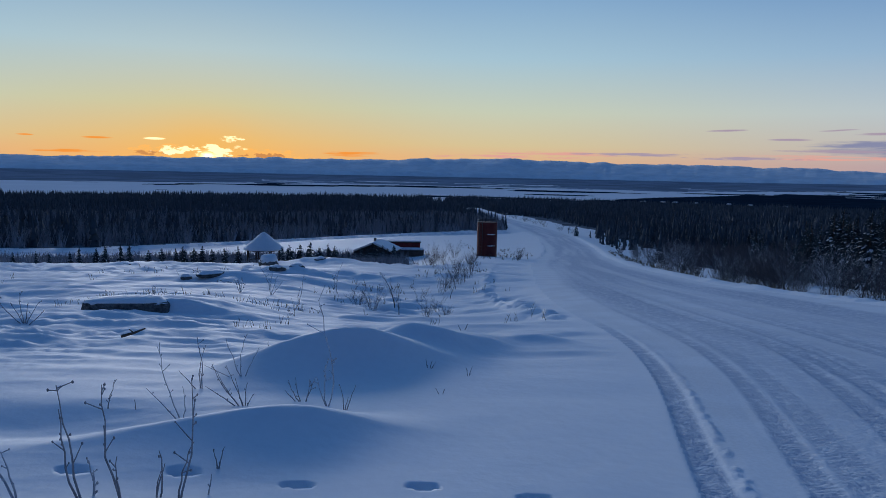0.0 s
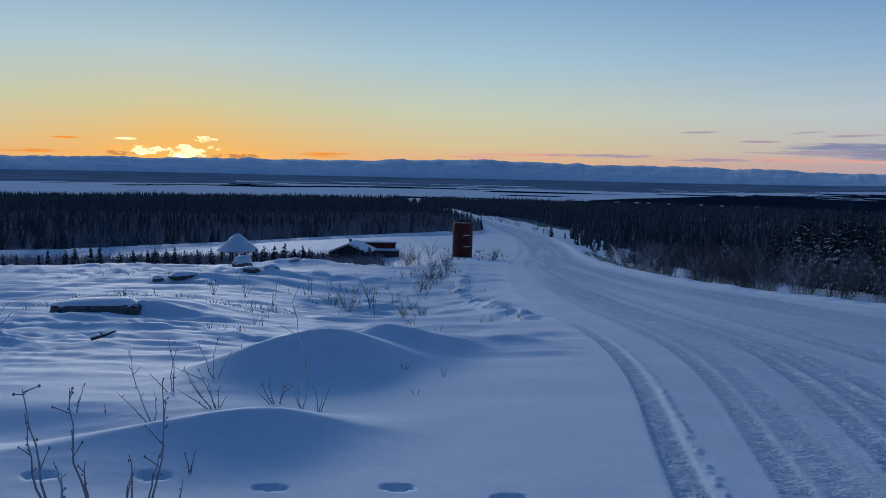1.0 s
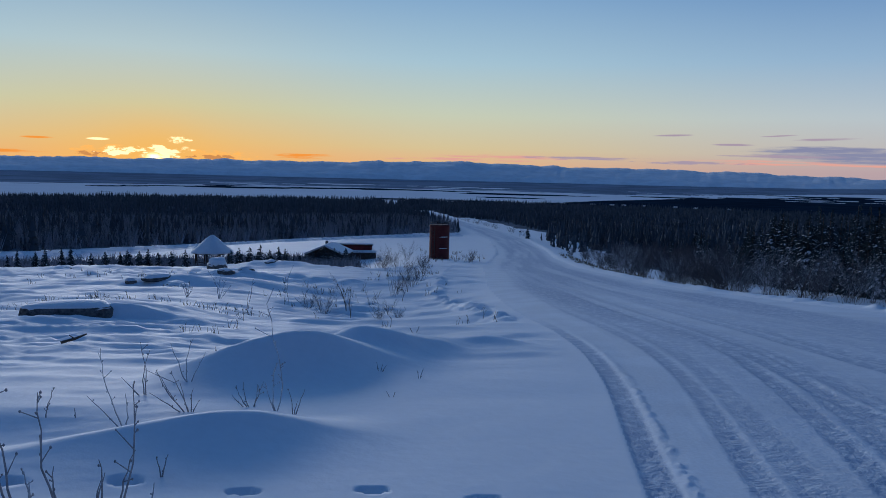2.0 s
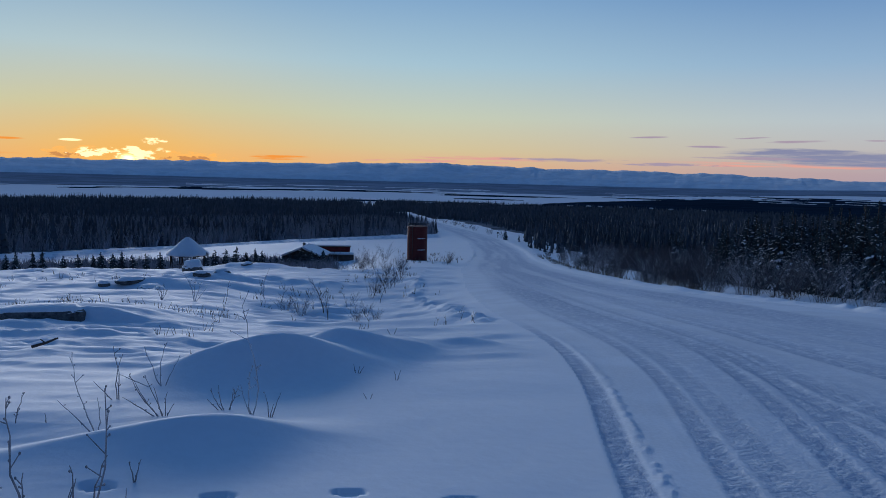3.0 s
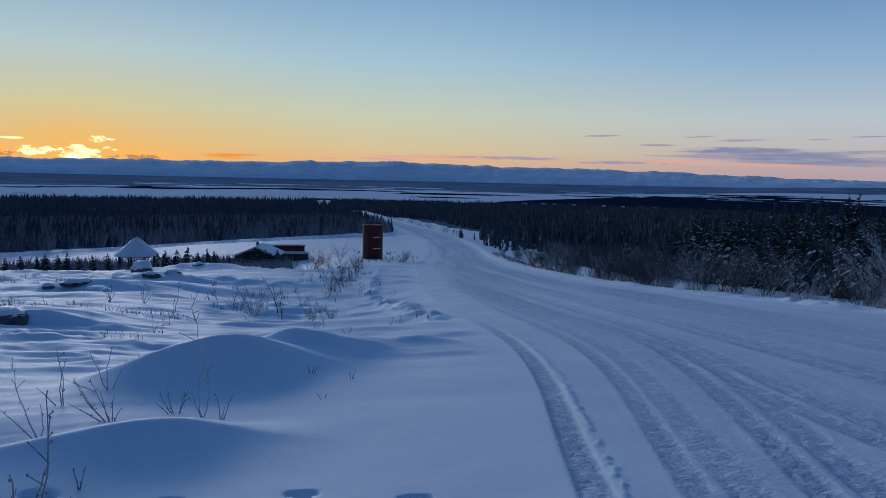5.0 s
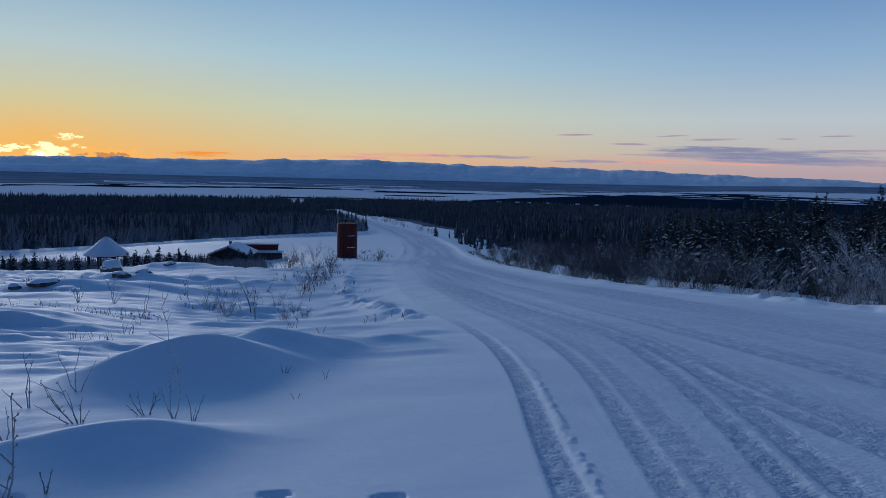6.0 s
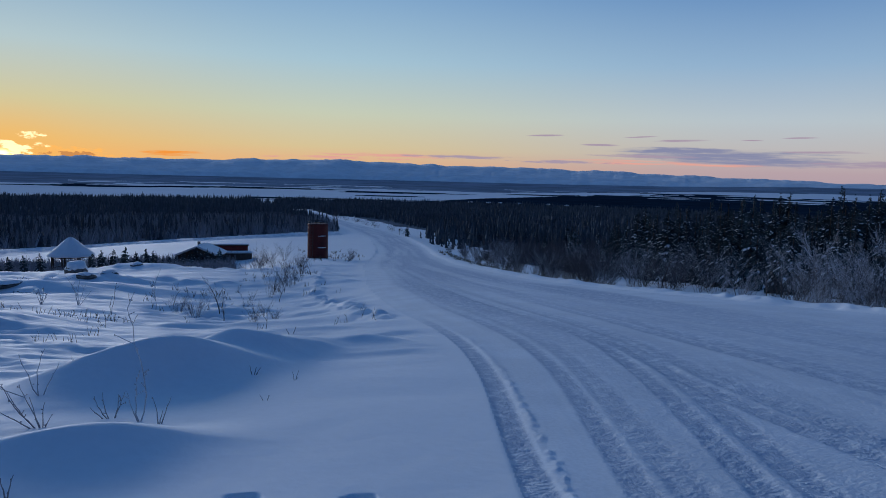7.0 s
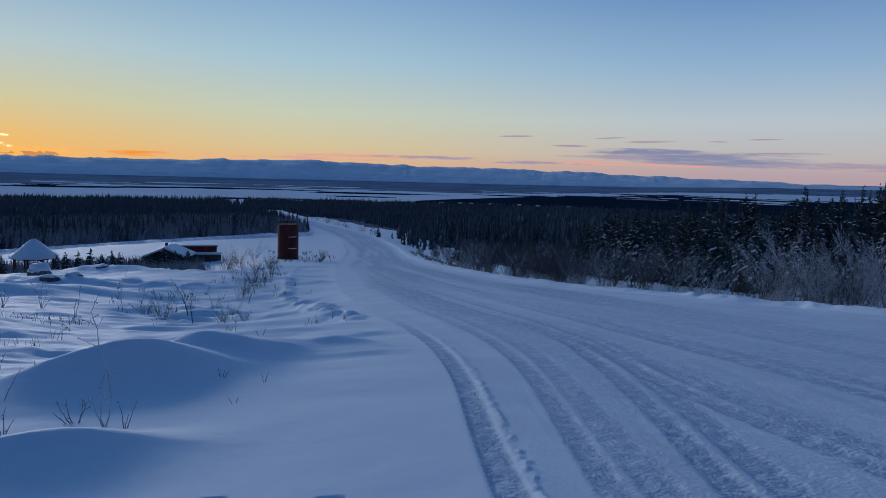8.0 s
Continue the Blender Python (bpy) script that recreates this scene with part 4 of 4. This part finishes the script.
# ---- gazebo ----
def build_gazebo(x, y):
    g = thing("gazebo", stand(x, y, 10, 1.0, 0.1), "round wooden gazebo with a snow-covered conical roof", "gazebo")
    n = 8
    bm = bmesh.new()
    disc(bm, 0, 0.3, 2.1, 2.1, n)
    part("platform", bm, DARK_WOOD, g)
    for k in range(n):
        a = (k + 0.5) * math.tau / n
        c = Vector((math.cos(a), math.sin(a), 0)) * 1.95
        bm = bmesh.new()
        cone(bm, c + Vector((0, 0, 0.2)), c + Vector((0, 0, 2.55)), 0.09, 0.08, 8)
        part("post", bm, DARK_WOOD, g)
        b = (k + 1.5) * math.tau / n
        e = Vector((math.cos(b), math.sin(b), 0)) * 1.95
        bm = bmesh.new()
        cone(bm, c + Vector((0, 0, 2.45)), e + Vector((0, 0, 2.45)), 0.08, 0.08, 6)
        part("beam", bm, DARK_WOOD, g)
        if k != 5:
            bm = bmesh.new()
            cone(bm, c + Vector((0, 0, 1.15)), e + Vector((0, 0, 1.15)), 0.05, 0.05, 6)
            cone(bm, c + Vector((0, 0, 0.75)), e + Vector((0, 0, 0.75)), 0.04, 0.04, 6)
            part("railing", bm, DARK_WOOD, g)
    bm = bmesh.new()
    cone(bm, (0, 0, 2.5), (0, 0, 4.25), 2.3, 0.12, 24)
    part("roof", bm, DARK_WOOD, g)
    bm = bmesh.new()
    rings = [(2.34, 2.52), (2.36, 2.62), (2.2, 2.78), (1.42, 3.42), (0.72, 4.08), (0.28, 4.42), (0.0, 4.52)]
    prev = None
    for r, z in rings:
        row = [bm.verts.new((r * math.cos(k * math.tau / 32) * (1 + 0.015 * math.sin(5 * k)), r * math.sin(k * math.tau / 32), z + 0.03 * math.sin(k * 1.7))) for k in range(32)]
        if prev:
            for k in range(32):
                bm.faces.new((prev[k], prev[(k + 1) % 32], row[(k + 1) % 32], row[k]))
        prev = row
    part("snow_cover", bm, SNOW_CAP, g, "thick smooth snow on the roof", True)


build_gazebo(-21.0, 84.5)


# ---- rocks ----
def lump(bm, size, seed, rough=0.22, flat=0.0, detail=3):
    made = bmesh.ops.create_icosphere(bm, subdivisions=detail, radius=1.0)
    for v in made["verts"]:
        n = noise.fractal(v.co * 1.3 + Vector((seed * 7.1, 0, 0)), 1.0, 2.0, 4)
        v.co *= 1 + rough * n
        v.co = Vector((math.copysign(abs(v.co.x) ** (1 - flat), v.co.x), math.copysign(abs(v.co.y) ** (1 - flat), v.co.y), math.copysign(abs(v.co.z) ** (1 - flat), v.co.z)))
        v.co = Vector((v.co.x * size[0], v.co.y * size[1], v.co.z * size[2]))


def build_rock(name, x, y, size, turn, seed, label, cap=0.05, flat=0.0):
    rock = thing(name, stand(x, y, turn, 1.0, size[2] * (0.2 if flat else 0.42)), label, "rock", "snow-capped rocks on the field")
    bm = bmesh.new()
    lump(bm, size, seed, 0.25, flat)
    bmesh.ops.translate(bm, verts=bm.verts, vec=(0, 0, size[2] * 0.45))
    part("stone", bm, STONE, rock)
    bm = bmesh.new()
    lump(bm, (size[0] * 0.99, size[1] * 0.98, size[2] * 1.0), seed, 0.25, flat)
    for v in bm.verts:
        edge = 0.5 * size[2] + 0.3 * size[2] * noise.noise(v.co * 3.0)
        v.co.z = v.co.z + cap * sstep(edge, edge + 0.3 * size[2], v.co.z) if v.co.z > edge else edge
        if v.co.z <= edge:
            v.co.x, v.co.y = v.co.x * 0.94, v.co.y * 0.94
    bmesh.ops.translate(bm, verts=bm.verts, vec=(0, 0, size[2] * 0.45))
    part("snow_cap", bm, SNOW_CAP, rock, smooth=True)


build_rock("rock_ledge", -7.35, 16.6, (0.98, 0.4, 0.27), 12, 1, "long rough stone ledge capped with drifted snow", 0.03, 0.5)
for k, (x, y, sx, sz) in enumerate(((-10.6, 29.6, 0.32, 0.2), (-9.7, 29.8, 0.8, 0.2), (-8.7, 29.2, 0.9, 0.22), (-7.9, 27.6, 0.4, 0.18), (-8.0, 34.8, 0.6, 0.2), (-7.2, 35.5, 0.5, 0.2), (-8.4, 49.4, 0.6, 0.25), (-20.5, 46.5, 0.5, 0.2))):
    build_rock("rock", x, y, (sx * 0.75, sx * 0.5, sz * 0.75), 40 * k, 3 + k, "dark rock half buried under a cap of snow")
build_rock("boulder", -10.75, 44.5, (0.6, 0.6, 0.55), 15, 20, "large boulder capped with thick snow near the gazebo", 0.2, 0.25)


# ---- cabin and shed ----
def build_cabin(x, y):
    c = thing("cabin", stand(x, y, 82, 0.9, 0.25), "dark log cabin with a snow-covered gable roof behind spruces", "cabin")
    w, d, wall, ridge = 5.6, 5.6, 1.9, 3.1
    for k in range(11):
        bm = bmesh.new()
        z = 0.1 + k * 0.19
        for s in (-1, 1):
            cone(bm, (-w / 2 - 0.15, s * d / 2, z), (w / 2 + 0.15, s * d / 2, z), 0.1, 0.1, 8)
            cone(bm, (s * w / 2, -d / 2 - 0.15, z + 0.09), (s * w / 2, d / 2 + 0.15, z + 0.09), 0.1, 0.1, 8)
        part("log_course", bm, DARK_WOOD, c)
    for s in (-1, 1):
        bm = bmesh.new()
        v = [bm.verts.new(p) for p in ((s * w / 2, -d / 2, wall), (s * w / 2, d / 2, wall), (s * w / 2, 0, ridge))]
        u = [bm.verts.new(p.co - Vector((s * 0.12, 0, 0))) for p in v]
        bm.faces.new(v)
        bm.faces.new(u[::-1])
        for i in range(3):
            bm.faces.new((v[i], u[i], u[(i + 1) % 3], v[(i + 1) % 3]))
        part("gable", bm, DARK_WOOD, c)
    for name, mat, t, lift in (("roof", DARK_WOOD, 0.12, 0.0), ("roof_snow", SNOW_CAP, 0.32, 0.125)):
        for s in (-1, 1):
            bm = bmesh.new()
            run, drop = d / 2 + 0.6, (ridge - wall) * (d / 2 + 0.6) / (d / 2)
            box(bm, -w / 2 - 0.5, 0, 0, w / 2 + 0.5, math.hypot(run, drop), t, 0.04 if lift == 0 else 0.12)
            m = Matrix.Translation((0, 0, ridge + 0.1 + lift)) @ Matrix.Rotation(math.atan2(-drop, run), 4, "X")
            if s < 0:
                m = Matrix.Rotation(math.pi, 4, "Z") @ m
            bmesh.ops.transform(bm, matrix=m, verts=bm.verts)
            part(name, bm, mat, c)
    bm = bmesh.new()
    box(bm, -0.6, -d / 2 - 0.16, 0.9, 0.5, -d / 2 - 0.1, 1.7)
    win = part("window", bm, DARK_WOOD, c)
    bm = bmesh.new()
    box(bm, -0.52, -d / 2 - 0.18, 0.98, 0.42, -d / 2 - 0.163, 1.62)
    part("pane", bm, DARK_GLASS, win)
    bm = bmesh.new()
    box(bm, 1.1, 0.5, ridge - 0.5, 1.5, 0.9, ridge + 0.75, 0.02)
    part("chimney", bm, STONE, c)


build_cabin(-9.7, 108.5)


def build_shed(x, y):
    c = thing("red_shed", stand(x, y, 2, 1.0, 0.35), "long low red shed with snow along its flat roof", "shed")
    bm = bmesh.new()
    box(bm, -2.6, -1.2, 0, 2.6, 1.2, 2.5)
    part("wall", bm, RED_SIDING, c)
    for k in range(26):
        bm = bmesh.new()
        box(bm, -2.6 + k * 0.2 + 0.02, -1.225, 0.05, -2.6 + k * 0.2 + 0.18, -1.203, 2.45)
        part("board", bm, RED_SIDING, c)
    bm = bmesh.new()
    box(bm, -2.75, -1.35, 2.5, 2.75, 1.35, 2.62, 0.02)
    part("roof", bm, DARK_WOOD, c)
    bm = bmesh.new()
    box(bm, -2.72, -1.32, 2.624, 2.72, 1.32, 2.8, 0.07)
    part("roof_snow", bm, SNOW_CAP, c)
    bm = bmesh.new()
    box(bm, -2.0, -2.9, 0, 3.2, -1.25, 1.5)
    lean = part("lean_to", bm, DARK_WOOD, c)
    bm = bmesh.new()
    box(bm, -2.1, -3.0, 1.504, 3.3, -1.24, 1.75, 0.08)
    part("lean_to_snow", bm, SNOW_CAP, lean)


build_shed(-6.1, 117)


# ---- road marker and far buildings ----
def build_marker(x, y):
    p = thing("marker_post", stand(x, y, 0, 1.0, 0.1), "thin roadside marker post with a small plate", "post")
    bm = bmesh.new()
    cone(bm, (0, 0, 0), (0, 0, 1.9), 0.05, 0.045, 8)
    part("pole", bm, DARK_STEEL, p)
    bm = bmesh.new()
    box(bm, -0.25, -0.07, 1.45, 0.25, -0.045, 1.85, 0.01)
    part("plate", bm, DARK_STEEL, p)


build_marker(38.6, 218)


def build_far_house(x, y, s):
    h = thing("far_house", stand(x, y, s * 40, 1.0, 0.2), "small distant house with a snow-white roof by the river", "house", "houses by the river")
    bm = bmesh.new()
    box(bm, -4 * s, -3, 0, 4 * s, 3, 2.4)
    part("wall", bm, DARK_WOOD, h)
    bm = bmesh.new()
    box(bm, -4.5 * s, -3.5, 2.41, 4.5 * s, 3.5, 4.6, 0.8)
    part("roof_snow", bm, SNOW_CAP, h)


for k in range(16):
    a, r = 1 + 26 * ((k * 0.618) % 1), 1262 + 12 * ((k * 0.37) % 1)
    build_far_house(r * math.sin(radians(a)), r * math.cos(radians(a)), 0.7 + 0.9 * ((k * 0.27) % 1))


# ---- plants standing out of the near snow ----
def twig_plant(x, y, stems, label, seed, thick=0.007, mat=TWIG, name="dry_plant"):
    """Dry plant: stems as rows of tip offset, height and number of side buds."""
    rng = random.Random(seed)
    plant = thing(name, stand(x, y, 0, 1.0, 0.0), label, "plant", "dry plants in the near snow")
    for dx, h, buds in stems:
        bm = bmesh.new()
        n = 7
        pts = []
        bend = rng.uniform(-0.1, 0.1)
        dy = rng.uniform(-0.12, 0.12) * h
        for i in range(n + 1):
            u = i / n
            pts.append(Vector((dx * u + bend * h * math.sin(u * math.pi) + rng.uniform(-.022, .022) * h, dy * u + rng.uniform(-.02, .02) * h, h * u - 0.08 * (1 - u))))
        for i in range(n):
            r0, r1 = thick * (1 - 0.7 * i / n), thick * (1 - 0.7 * (i + 1) / n)
            cone(bm, pts[i], pts[i + 1], r0, r1, 6)
        stem = part("stem", bm, mat, plant)
        bm = bmesh.new()
        for _ in range(buds):
            i = rng.randrange(2, n)
            p = pts[i].lerp(pts[i + 1], rng.random())
            d = Vector((rng.uniform(-1, 1), rng.uniform(-.6, .6), rng.uniform(0.2, 1.0))).normalized()
            q = p + d * h * (rng.uniform(0.015, 0.07) if rng.random() < 0.6 else rng.uniform(0.1, 0.22))
            cone(bm, p, q, thick * 0.5, thick * 0.35, 5)
            bmesh.ops.create_icosphere(bm, subdivisions=1, radius=thick * rng.uniform(0.6, 1.0), matrix=Matrix.Translation(q) @ Matrix.Diagonal((1, 1, 1.5, 1)))
        if buds:
            tagged(part("side_twig", bm, mat, stem), kind="stuff")
        else:
            bm.free()


def near_plants():
    tall = "tall dry stem with frosted buds rising from snow"
    fan = "low spray of bare frosted twigs in the snow"
    for k, (x, y, stems, lab) in enumerate((
            (-2.62, 4.3, ((-0.2, 0.58, 4), (-0.1, 0.3, 3)), tall), (-2.23, 4.3, ((-0.09, 0.76, 7), (-0.14, 0.57, 6)), tall), (-1.97, 4.33, ((-0.12, 0.74, 8), (-0.03, 0.3, 3)), tall),
            (-2.2, 4.38, ((-0.02, 0.26, 5), (0.03, 0.18, 4)), tall), (-1.79, 4.4, ((0.01, 0.3, 1), (0.07, 0.24, 1), (0.03, 0.18, 0)), tall), (-1.66, 4.38, ((0.12, 0.8, 7), (0.1, 0.36, 2)), tall),
            (-1.5, 4.45, ((0.04, 0.14, 1),), fan), (-1.56, 4.9, ((0.05, 0.16, 2), (-0.02, 0.13, 1)), fan), (-3.32, 7.0, ((0.08, 0.3, 6),), tall),
            (-2.48, 6.75, ((-0.22, 0.72, 9), (-0.35, 0.3, 3), (0.02, 0.34, 3)), "dry stalk with shrivelled leaves and buds in snow"), (-3.05, 7.0, ((0.0, 0.1, 1),), fan),
            (-2.65, 7.8, ((-0.03, 0.6, 5), (-0.25, 0.2, 1), (0.06, 0.5, 1)), tall), (-2.3, 8.2, ((-0.2, 0.45, 2), (0.05, 0.5, 2), (-0.5, 0.15, 0), (0.2, 0.35, 1)), fan),
            (-1.98, 7.15, ((-0.35, 0.42, 4), (-0.28, 0.36, 3), (-0.18, 0.4, 3), (-0.4, 0.2, 2), (-0.1, 0.3, 2), (0.02, 0.24, 2), (-0.3, 0.12, 2), (0.08, 0.12, 2)), fan),
            (-1.42, 7.35, ((-0.16, 0.22, 2), (-0.08, 0.26, 2), (0.06, 0.24, 2), (0.12, 0.26, 2), (-0.2, 0.12, 1)), fan),
            (-1.13, 7.15, ((-0.11, 1.12, 10), (-0.02, 0.45, 5), (-0.12, 0.3, 3)), "tall forked dry stem standing before the snow drift"),
            (-0.95, 7.0, ((-0.04, 0.26, 1), (0.12, 0.26, 1), (0.05, 0.14, 0)), fan), (-0.12, 9.2, ((-0.05, 0.13, 1), (0.03, 0.1, 1), (0.08, 0.09, 1)), fan), (0.38, 9.0, ((-0.03, 0.12, 1), (0.05, 0.13, 1)), fan),
            (0.03, 7.9, ((-0.06, 0.07, 1), (0.04, 0.06, 1)), fan), (0.5, 15.2, ((-0.1, 0.1, 2), (0.1, 0.14, 2)), fan), (-1.9, 10.4, ((0.02, 0.22, 1),), fan), (-2.6, 10.6, ((0.02, 0.16, 1),), fan),
            (-8.14, 13.85, ((-0.5, 0.5, 4), (-0.25, 0.42, 4), (0.05, 0.4, 4), (0.3, 0.45, 4), (0.42, 0.3, 3), (-0.1, 0.6, 4)), "tuft of dead stems and brown leaves on field"),
            (-5.74, 24.0, ((-0.35, 0.95, 5), (-0.15, 0.7, 4), (0.2, 0.6, 4), (0.4, 0.45, 3), (0.05, 0.8, 4)), "bare twiggy sapling cluster on the snowy field"),
            (-6.74, 23.8, ((-0.15, 0.4, 5), (0.1, 0.5, 5), (0.2, 0.35, 5), (-0.05, 0.45, 5), (0.0, 0.3, 5)), "dense dark tuft of dry weeds in snow"),
            (-4.4, 22.0, ((0.15, 0.9, 4), (0.05, 0.5, 3)), tall), (-3.9, 27.0, ((0.1, 1.1, 5), (-0.2, 0.8, 4)), tall))):
        twig_plant(x, y, stems, lab, 100 + k, 0.0085 if y < 6 else 0.0075 if y < 12 else 0.011, TWIG if k % 3 else FROST)


near_plants()


def fallen_stick(x, y):
    s = thing("fallen_branch", stand(x, y, 28, 1.0, -0.03), "short dark branch lying on the snow", "branch")
    bm = bmesh.new()
    for p, q, a, b in (((-0.18, 0, 0), (0.02, 0.0, 0.04), 0.025, 0.022), ((0.02, 0, 0.04), (0.2, 0.02, 0.1), 0.022, 0.012), ((0.02, 0, 0.04), (-0.05, 0.04, 0.1), 0.012, 0.008)):
        cone(bm, p, q, a, b, 7)
    part("branch_wood", bm, BARK, s)


fallen_stick(-5.12, 11.75)


def dry_grass():
    """Scattered dead stalks over the field and along the road's edge, joined."""
    rng = np.random.RandomState(77)
    tris = []
    for n, x0, x1, y0, y1, hh in ((170, -10, -3.5, 14, 21, 0.3), (110, -9, -1, 20, 34, 0.4), (60, -22, -8, 24, 46, 0.4), (120, -1.5, 3.2, 16, 60, 0.4), (140, 4, 14, 66, 120, 0.6)):
        px, py = rng.uniform(x0, x1, n), rng.uniform(y0, y1, n)
        keep = fbm(px * 0.35, py * 0.35, 2, 3) > -0.02
        for x, y in zip(px[keep], py[keep]):
            if x > float(left_edge(y)) - 0.8:
                continue
            z = float(ground_z(x, y)) - 0.03
            for _ in range(rng.randint(2, 6)):
                h, w = hh * rng.uniform(0.25, 1.0), 0.003 + 0.00022 * y
                d = rng.uniform(-0.5, 0.5, 2) * h
                bx, by = x + rng.uniform(-.12, .12), y + rng.uniform(-.12, .12)
                tris += [(bx - w, by, z), (bx + w, by, z), (bx + d[0], by + d[1], z + h), (bx, by - w, z), (bx, by + w, z), (bx + d[0], by + d[1], z + h)]
                tris += [(bx + d[0] * .6 - w, by + d[1] * .6, z + h * .6), (bx + d[0] * .6, by + d[1] * .6, z + h * .66), (bx + d[0] * .6 + rng.uniform(-.25, .25) * h, by + d[1] * .6, z + h * .9)]
    for y in rng.uniform(8, 120, 260):
        x = float(right_edge(y)) + rng.uniform(1.4, 4.0)
        z = float(ground_z(x, y)) - 0.03
        for _ in range(rng.randint(2, 6)):
            h, w = rng.uniform(0.1, 0.45), 0.003 + 0.00022 * y
            dx, dy, bx, by = rng.uniform(-.2, .2), rng.uniform(-.2, .2), x + rng.uniform(-.2, .2), y + rng.uniform(-.2, .2)
            tris += [(bx - w, by + w, z), (bx + w, by - w, z), (bx + dx, by + dy, z + h)]
    v = np.array(tris, float).reshape(-1, 3)
    ob = new("dry_grass", mesh_from("dry_grass", v, np.arange(len(v)).reshape(-1, 3), False))
    ob.data.materials.append(DRY_GRASS)
    tagged(ob, "sparse dead grass stalks poking through the snow", "grass", kind="stuff")


dry_grass()
